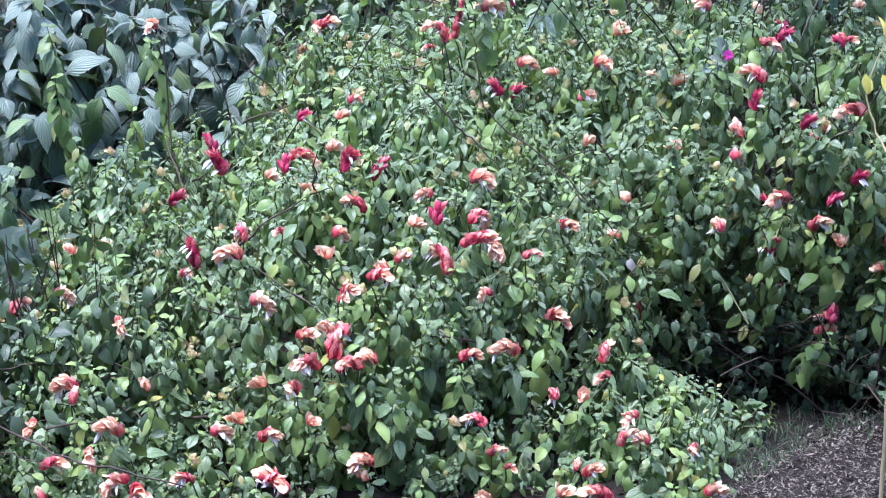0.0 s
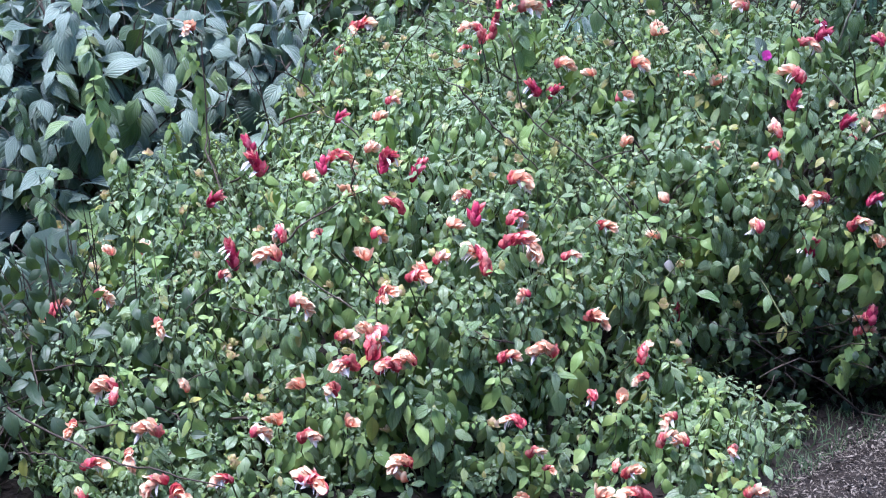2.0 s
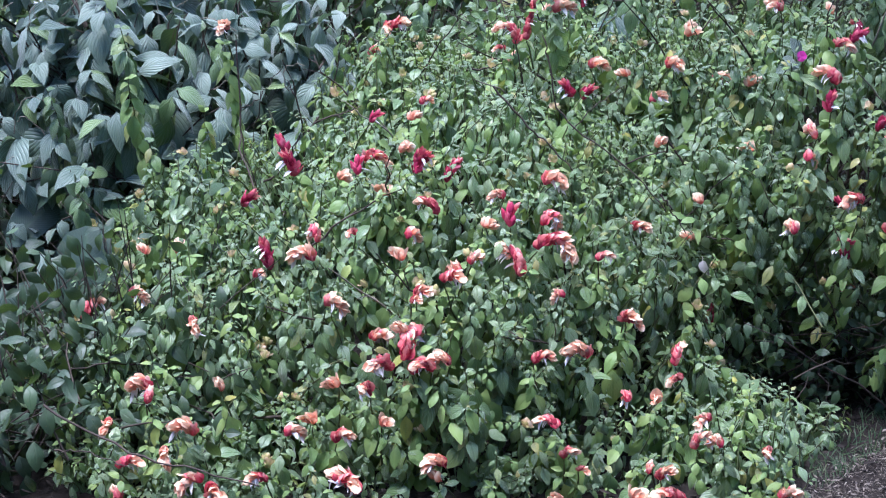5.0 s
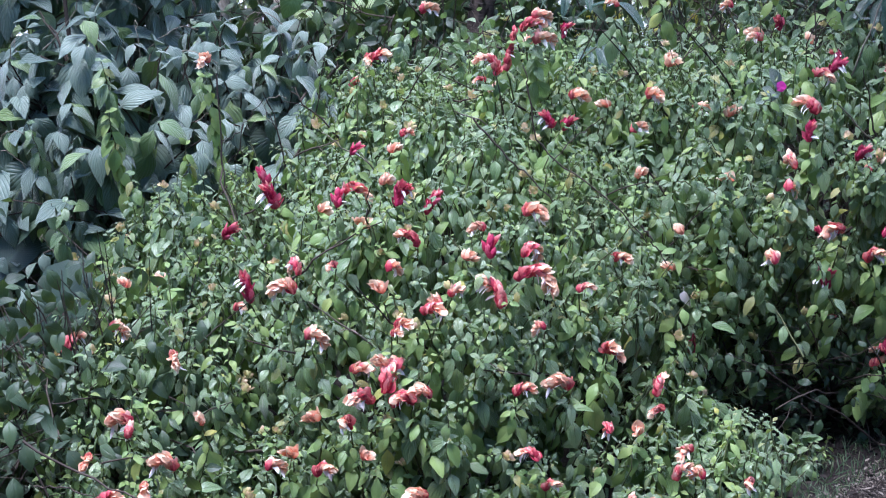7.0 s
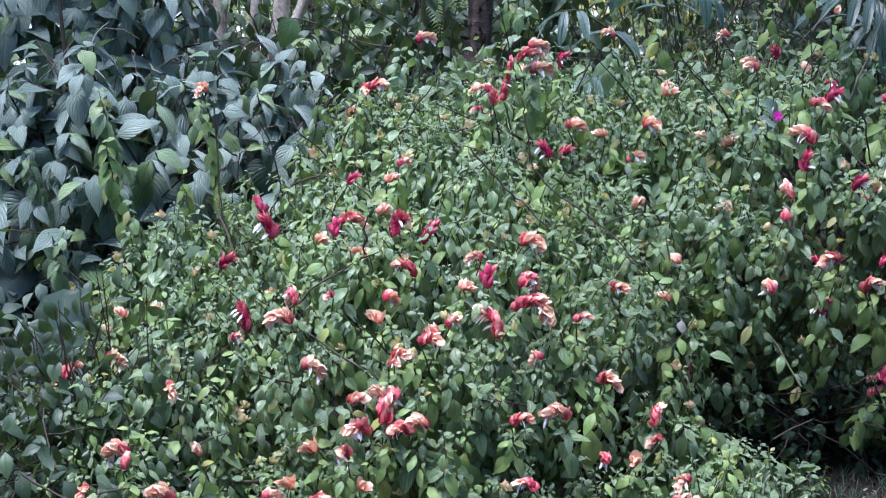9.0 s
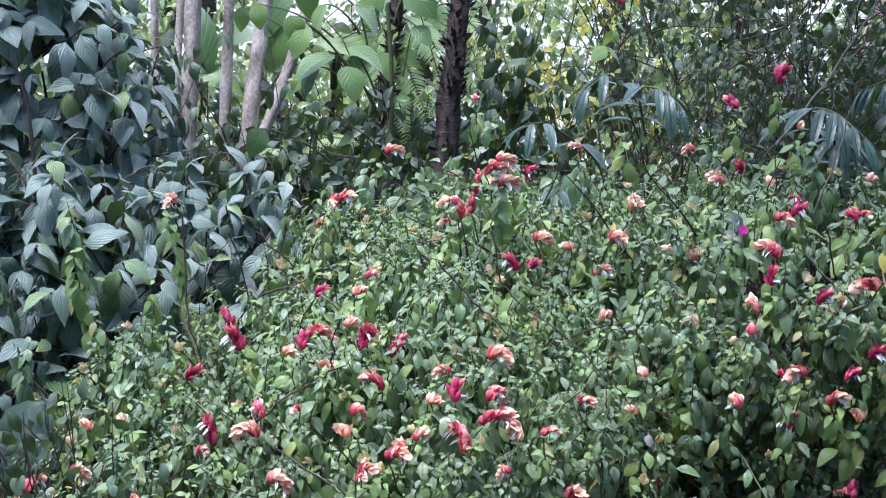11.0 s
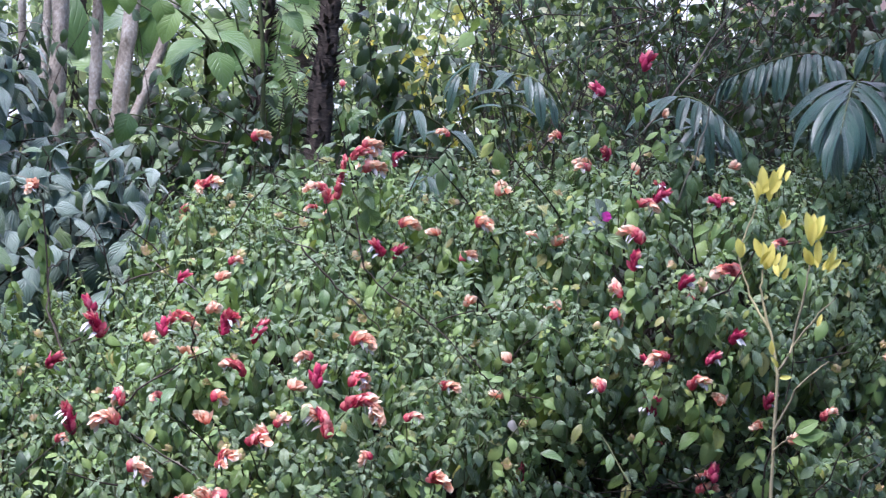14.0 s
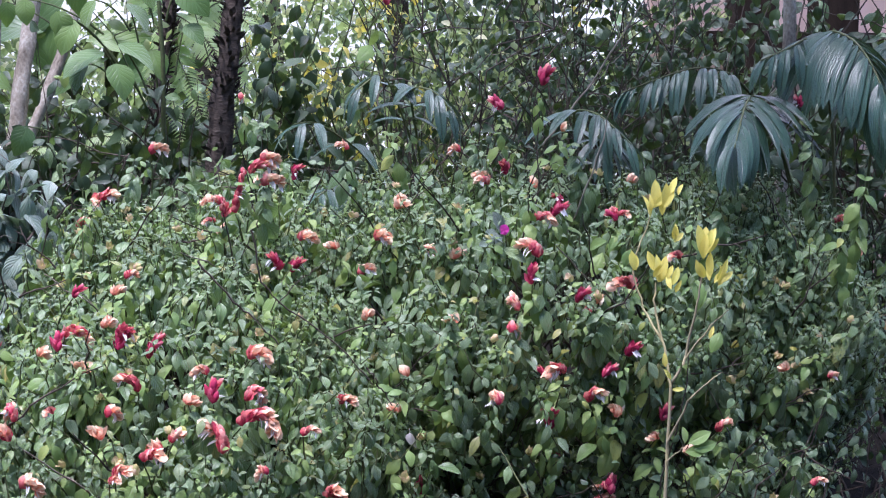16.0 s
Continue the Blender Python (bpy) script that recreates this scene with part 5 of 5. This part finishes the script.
# ---------------------------------------------------------------- yellow sapling, pink flower, stray twigs
def yellow_sapling():
    rng = np.random.RandomState(33)
    foot = np.array((0.980, 3.455, 0.0))
    top = thing("yellow_sapling", "slender bare-stemmed sapling with bright yellow leaves", "sapling", tuple(foot))
    at = lambda p: np.array(p) - foot
    fork = (0.995, 3.488, 0.710)
    runs = [([tuple(foot), (0.980, 3.455, 0.3), fork], 0.0052, 0.0036), ([fork, (0.983, 3.513, 0.800), (0.964, 3.537, 0.879), (0.967, 3.545, 0.934)], 0.0035, 0.0018),
            ([(0.983, 3.513, 0.800), (0.943, 3.570, 0.879), (0.921, 3.586, 0.966), (0.962, 3.597, 1.073)], 0.003, 0.0014), ([fork, (1.023, 3.493, 0.766), (1.046, 3.488, 0.887), (1.059, 3.489, 0.969)], 0.0035, 0.0018),
            ([(1.023, 3.493, 0.766), (1.074, 3.478, 0.845), (1.114, 3.470, 0.886)], 0.0022, 0.0008), ([(0.987, 3.470, 0.59), (1.030, 3.450, 0.693), (1.059, 3.432, 0.729), (1.091, 3.432, 0.754)], 0.0028, 0.0009),
            ([(0.986, 3.468, 0.545), (1.012, 3.445, 0.580), (1.018, 3.438, 0.601)], 0.002, 0.001)]
    for pts, a, b in runs:
        p = np.array([at(q) for q in pts])
        k, f = np.linspace(0, 1, len(p)), np.linspace(0, 1, 14)
        q = np.stack([np.interp(f, k, p[:, i]) for i in range(3)], 1)
        q[1:-1] += rng.normal(0, 0.0012, (12, 3))
        part_mesh("stem", tubes_mesh("stem", [(q, a, b)], 7), M_YSTEM, top)
    data = [mesh_from("leaf", *blade(0.19, 0.35, 0.12, 0.2, 7, 0.5, 0.06)), mesh_from("leaf", *blade(0.17, 0.5, 0.3, -0.4, 7, 0.55, 0.06))]
    green = mesh_from("leaf", *blade(0.24, 0.25, 0.25, 0.1, 7, 0.5, 0.06))
    for me in data:
        me.materials.append(M_YELLOW)
    green.materials.append(M_PALE)
    spots = [((0.962, 3.597, 1.073), (-0.15, 0, 1), 0.07, 0), ((0.972, 3.600, 1.098), (0.05, 0, 1), 0.078, 0), ((0.985, 3.579, 1.101), (0.5, 0, 1), 0.075, 0), ((1.001, 3.581, 1.126), (0.35, 0, 1), 0.055, 0),
             ((0.926, 3.583, 0.954), (-0.1, 0, 1), 0.06, 0), ((0.973, 3.545, 0.935), (-0.05, -0.2, 1), 0.08, 0), ((0.979, 3.535, 0.942), (0.1, 0, 1), 0.07, 0), ((0.997, 3.511, 0.934), (0.3, 0, 1), 0.055, 0),
             ((1.008, 3.545, 1.029), (0.1, 0, 1), 0.05, 0), ((1.053, 3.495, 1.005), (-0.05, 0, 1), 0.085, 0), ((1.063, 3.494, 1.006), (0.25, -0.1, 1), 0.08, 0), ((1.075, 3.485, 0.957), (-0.1, 0, 1), 0.07, 0),
             ((1.085, 3.473, 0.952), (0.6, 0, 0.9), 0.07, 0), ((1.090, 3.472, 0.946), (1.0, 0, 0.75), 0.055, 0), ((1.055, 3.467, 0.957), (-0.5, -0.3, 0.7), 0.06, 0), ((1.071, 3.465, 0.822), (0.3, 0, 0.9), 0.04, 0),
             ((0.993, 3.467, 0.709), (0.8, -0.3, 0.1), 0.035, 0), ((0.990, 3.471, 0.731), (-0.5, -0.4, 0.8), 0.04, 0), ((0.981, 3.486, 0.755), (-0.2, -0.3, 1.0), 0.045, 0), ((1.018, 3.434, 0.577), (0.9, -0.2, 0.1), 0.055, 1),
             ((1.025, 3.436, 0.595), (0.8, -0.2, 0.5), 0.06, 1), ((1.034, 3.433, 0.583), (1.0, -0.2, 0.3), 0.06, 1), ((1.018, 3.437, 0.595), (0.0, 0, 1), 0.04, 1)]
    bunch = [(np.array(p) + rng.normal(0, 0.008, 3), np.array(w) + rng.normal(0, 0.35, 3), n * rng.uniform(0.6, 0.95), 0) for p, w, n, k in spots * 2 if not k and n > 0.045]
    for p, way, length, kind in spots + bunch:
        R = frames_of(np.array(way, float), np.array((rng.normal(0, 0.5), -1.0, 0.3)))
        ob = new("leaf", green if kind else data[rng.randint(2)])
        ob.parent = top
        ob.matrix_basis = Matrix.Translation(at(p)) @ Matrix(R.tolist()).to_4x4() @ Matrix.Scale(length * (0.95 if kind else 0.78), 4)


yellow_sapling()


def pink_flower():
    at = np.array((0.737, 4.274, 0.951))
    top = thing("pink_flower", "bright magenta five-petalled flower with grey-green leaves", "flower", tuple(at))
    off = np.array(top.location)
    petal = mesh_from("petal", *blade(0.5, 0.1, 0.15, 0, 5, 0.65, 0.0, 0.0, 0.5))
    petal.materials.append(M_PINK)
    for k in range(5):
        a = k * 2 * math.pi / 5
        R = frames_of(np.array((math.cos(a), -0.15, math.sin(a))), np.array((0, -1.0, 0.35)))
        ob = new("petal", petal)
        ob.parent = top
        ob.matrix_basis = Matrix.Translation(at - off) @ Matrix(R.tolist()).to_4x4() @ Matrix.Scale(0.015, 4)
    part_mesh("stem", tubes_mesh("stem", [(arc_line(at - off + np.array((0.02, 0.12, -0.22)), at - off, (0.01, 0, 0.02), 8), 0.003, 0.0015)]), M_STEM, top)
    leaf = mesh_from("leaf", *blade(0.26, 0.2, 0.2, 0.1, 8, 0.4, 0.05, 0.1))
    leaf.materials.append(M_BLUE)
    for way, d in (((-0.9, -0.4, -0.15), -0.02), ((-0.3, -0.4, 0.9), -0.015), ((0.7, -0.4, -0.3), -0.05), ((-0.5, -0.5, 0.5), -0.035)):
        R = frames_of(np.array(way), np.array((0, -0.6, 0.8)))
        ob = new("leaf", leaf)
        ob.parent = top
        ob.matrix_basis = Matrix.Translation(at - off + np.array((0, 0.012, d))) @ Matrix(R.tolist()).to_4x4() @ Matrix.Scale(0.075, 4)


pink_flower()


def twig(label, runs, material):
    first = np.array(runs[0][0][0])
    top = thing("bare_twig", label, "twig", tuple(first))
    rng = np.random.RandomState(int(abs(first[0]) * 1000))
    for pts, a, b in runs:
        p = np.array(pts, float) - first
        k, f = np.linspace(0, 1, len(p)), np.linspace(0, 1, 16)
        q = np.stack([np.interp(f, k, p[:, i]) for i in range(3)], 1)
        q[1:-1] += rng.normal(0, 0.003, (14, 3))
        part_mesh("twig_arm", tubes_mesh("twig_arm", [(q, a, b)], 6), material, top)


twig("pale bare twig leaning through the dark shrubs", [([(0.968, 5.027, 1.104), (1.047, 5.081, 1.187), (1.181, 5.143, 1.361), (1.305, 5.158, 1.556), (1.376, 5.169, 1.680)], 0.0038, 0.002), ([(1.127, 5.137, 1.281), (1.189, 5.139, 1.344), (1.281, 5.192, 1.423)], 0.002, 0.001)], M_DRY)
twig("bare dark twig arching across the lower foliage", [([(-1.067, 3.505, 0.263), (-0.931, 3.450, 0.209), (-0.809, 3.401, 0.175), (-0.678, 3.357, 0.166), (-0.552, 3.330, 0.142)], 0.003, 0.0016), ([(-1.048, 3.499, 0.157), (-0.948, 3.460, 0.164), (-0.856, 3.434, 0.142)], 0.002, 0.001)], M_TWIG)
twig("dark bare flower stem rising from the foliage", [([(0.176, 4.676, 0.667), (0.135, 4.661, 0.769), (0.103, 4.656, 0.868), (0.079, 4.671, 0.963)], 0.004, 0.002), ([(0.176, 4.676, 0.667), (0.224, 4.639, 0.625), (0.284, 4.572, 0.590)], 0.004, 0.003)], M_TWIG)
twig("long dark bare stems forking through the foliage", [([(0.076, 3.980, 0.993), (0.099, 3.980, 0.868), (0.139, 3.980, 0.810), (0.214, 3.980, 0.763), (0.311, 3.980, 0.681), (0.371, 3.980, 0.607)], 0.0024, 0.0016), ([(0.139, 3.980, 0.810), (0.188, 3.980, 0.868), (0.261, 3.980, 0.918)], 0.0016, 0.0009), ([(0.355, 3.970, 0.652), (0.386, 3.970, 0.609), (0.420, 3.970, 0.555)], 0.0026, 0.0014)], M_TWIG)
twig("slim dark stem leaning over the shrub", [([(-0.054, 4.000, 0.915), (0.035, 4.000, 0.815), (0.094, 4.000, 0.759), (0.141, 4.000, 0.705)], 0.0028, 0.0016)], M_TWIG)
twig("slender dark stem standing over blue-green leaves", [([(-0.751, 4.450, 0.972), (-0.748, 4.450, 0.803), (-0.744, 4.450, 0.679), (-0.698, 4.450, 0.536), (-0.670, 4.450, 0.457)], 0.0026, 0.0016), ([(-0.743, 4.450, 0.788), (-0.696, 4.450, 0.811), (-0.623, 4.450, 0.911)], 0.0018, 0.001)], M_TWIG)
twig("slender dark stem with dried leaf", [([(-0.777, 4.658, 0.754), (-0.772, 4.581, 0.654), (-0.706, 4.404, 0.562), (-0.593, 4.225, 0.464)], 0.0022, 0.0034)], M_TWIG)

dry = thing("dry_leaf", "curled pale dead leaf caught in the twigs", "leaf", (0.466, 3.995, 0.491))
part_mesh("leaf_blade", mesh_from("leaf_blade", *[a * k for a, k in zip(blade(0.22, 0.9, 0.6, 0.5, 8, 0.5, 0.25), (0.05, 1, 1))]), M_DEAD, dry)
dry.rotation_euler = (radians(-60), radians(20), radians(150))


# ---------------------------------------------------------------- mulch and grass
def mulch():
    rng = np.random.RandomState(55)
    n = 70000
    x, y = rng.uniform(0.45, 1.75, n), rng.uniform(3.3, 4.9, n)
    keep = y < 3.66 + 1.25 * np.minimum(x - 0.70, 0.26) + 0.54 * np.maximum(x - 0.96, 0) + rng.normal(0, 0.035, n)
    x, y = x[keep], y[keep]
    n = len(x)
    base = np.stack([x, y, rng.uniform(0.0, 0.03, n)], 1)
    base[:, 2] += [0.025 * noise.noise((a * 2.1, b * 2.1, 0)) for a, b in zip(x, y)]
    chips = [blade(0.11, 0.3, 0.3, 0.3, 3, 0.5, 0.0), blade(0.05, 0.5, 0.1, 0.2, 3, 0.5, 0.0), blade(0.2, 0.4, -0.3, 0.3, 3, 0.5, 0.0)]
    ob = part_mesh("leaf_mulch", leaves_mesh("leaf_mulch", chips, base, rng.normal(0, 1, (n, 3)) * np.array((1, 1, 0.2)), UP + rng.normal(0, 0.35, (n, 3)), 0.004 + 0.013 * rng.uniform(0, 1, n) ** 2.5, rng), M_CHIP)
    tagged(ob, "pale grey-brown dry leaf and bark mulch", "mulch", kind="stuff")
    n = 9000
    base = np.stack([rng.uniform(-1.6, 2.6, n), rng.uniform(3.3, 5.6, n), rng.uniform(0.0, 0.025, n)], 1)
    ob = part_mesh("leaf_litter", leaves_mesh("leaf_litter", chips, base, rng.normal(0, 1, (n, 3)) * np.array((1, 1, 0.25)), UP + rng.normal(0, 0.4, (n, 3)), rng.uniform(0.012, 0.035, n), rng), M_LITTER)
    tagged(ob, "fallen leaves darkened for the shade under the shrubs", "leaf litter", kind="stuff")
    n = 1300
    x = rng.uniform(0.70, 1.7, n)
    y = 3.66 + 1.25 * np.minimum(x - 0.70, 0.26) + 0.54 * np.maximum(x - 0.96, 0) + np.abs(rng.normal(0.0, 0.16, n)) - 0.03
    base = np.stack([x, y, np.zeros(n)], 1)
    ob = part_mesh("grass", leaves_mesh("grass", [blade(0.035, 0.3, 0.5, 0.2, 5, 0.3, 0.0), blade(0.03, 0.3, 0.8, -0.2, 5, 0.3, 0.0)], base, UP + rng.normal(0, 0.45, (n, 3)), np.array((0, -1.0, 0.5)) + rng.normal(0, 0.4, (n, 3)), rng.uniform(0.012, 0.045, n), rng), M_GRASS)
    tagged(ob, "thin green grass tufts, darkened for shade, at the mulch's edge", "grass", kind="stuff")


mulch()
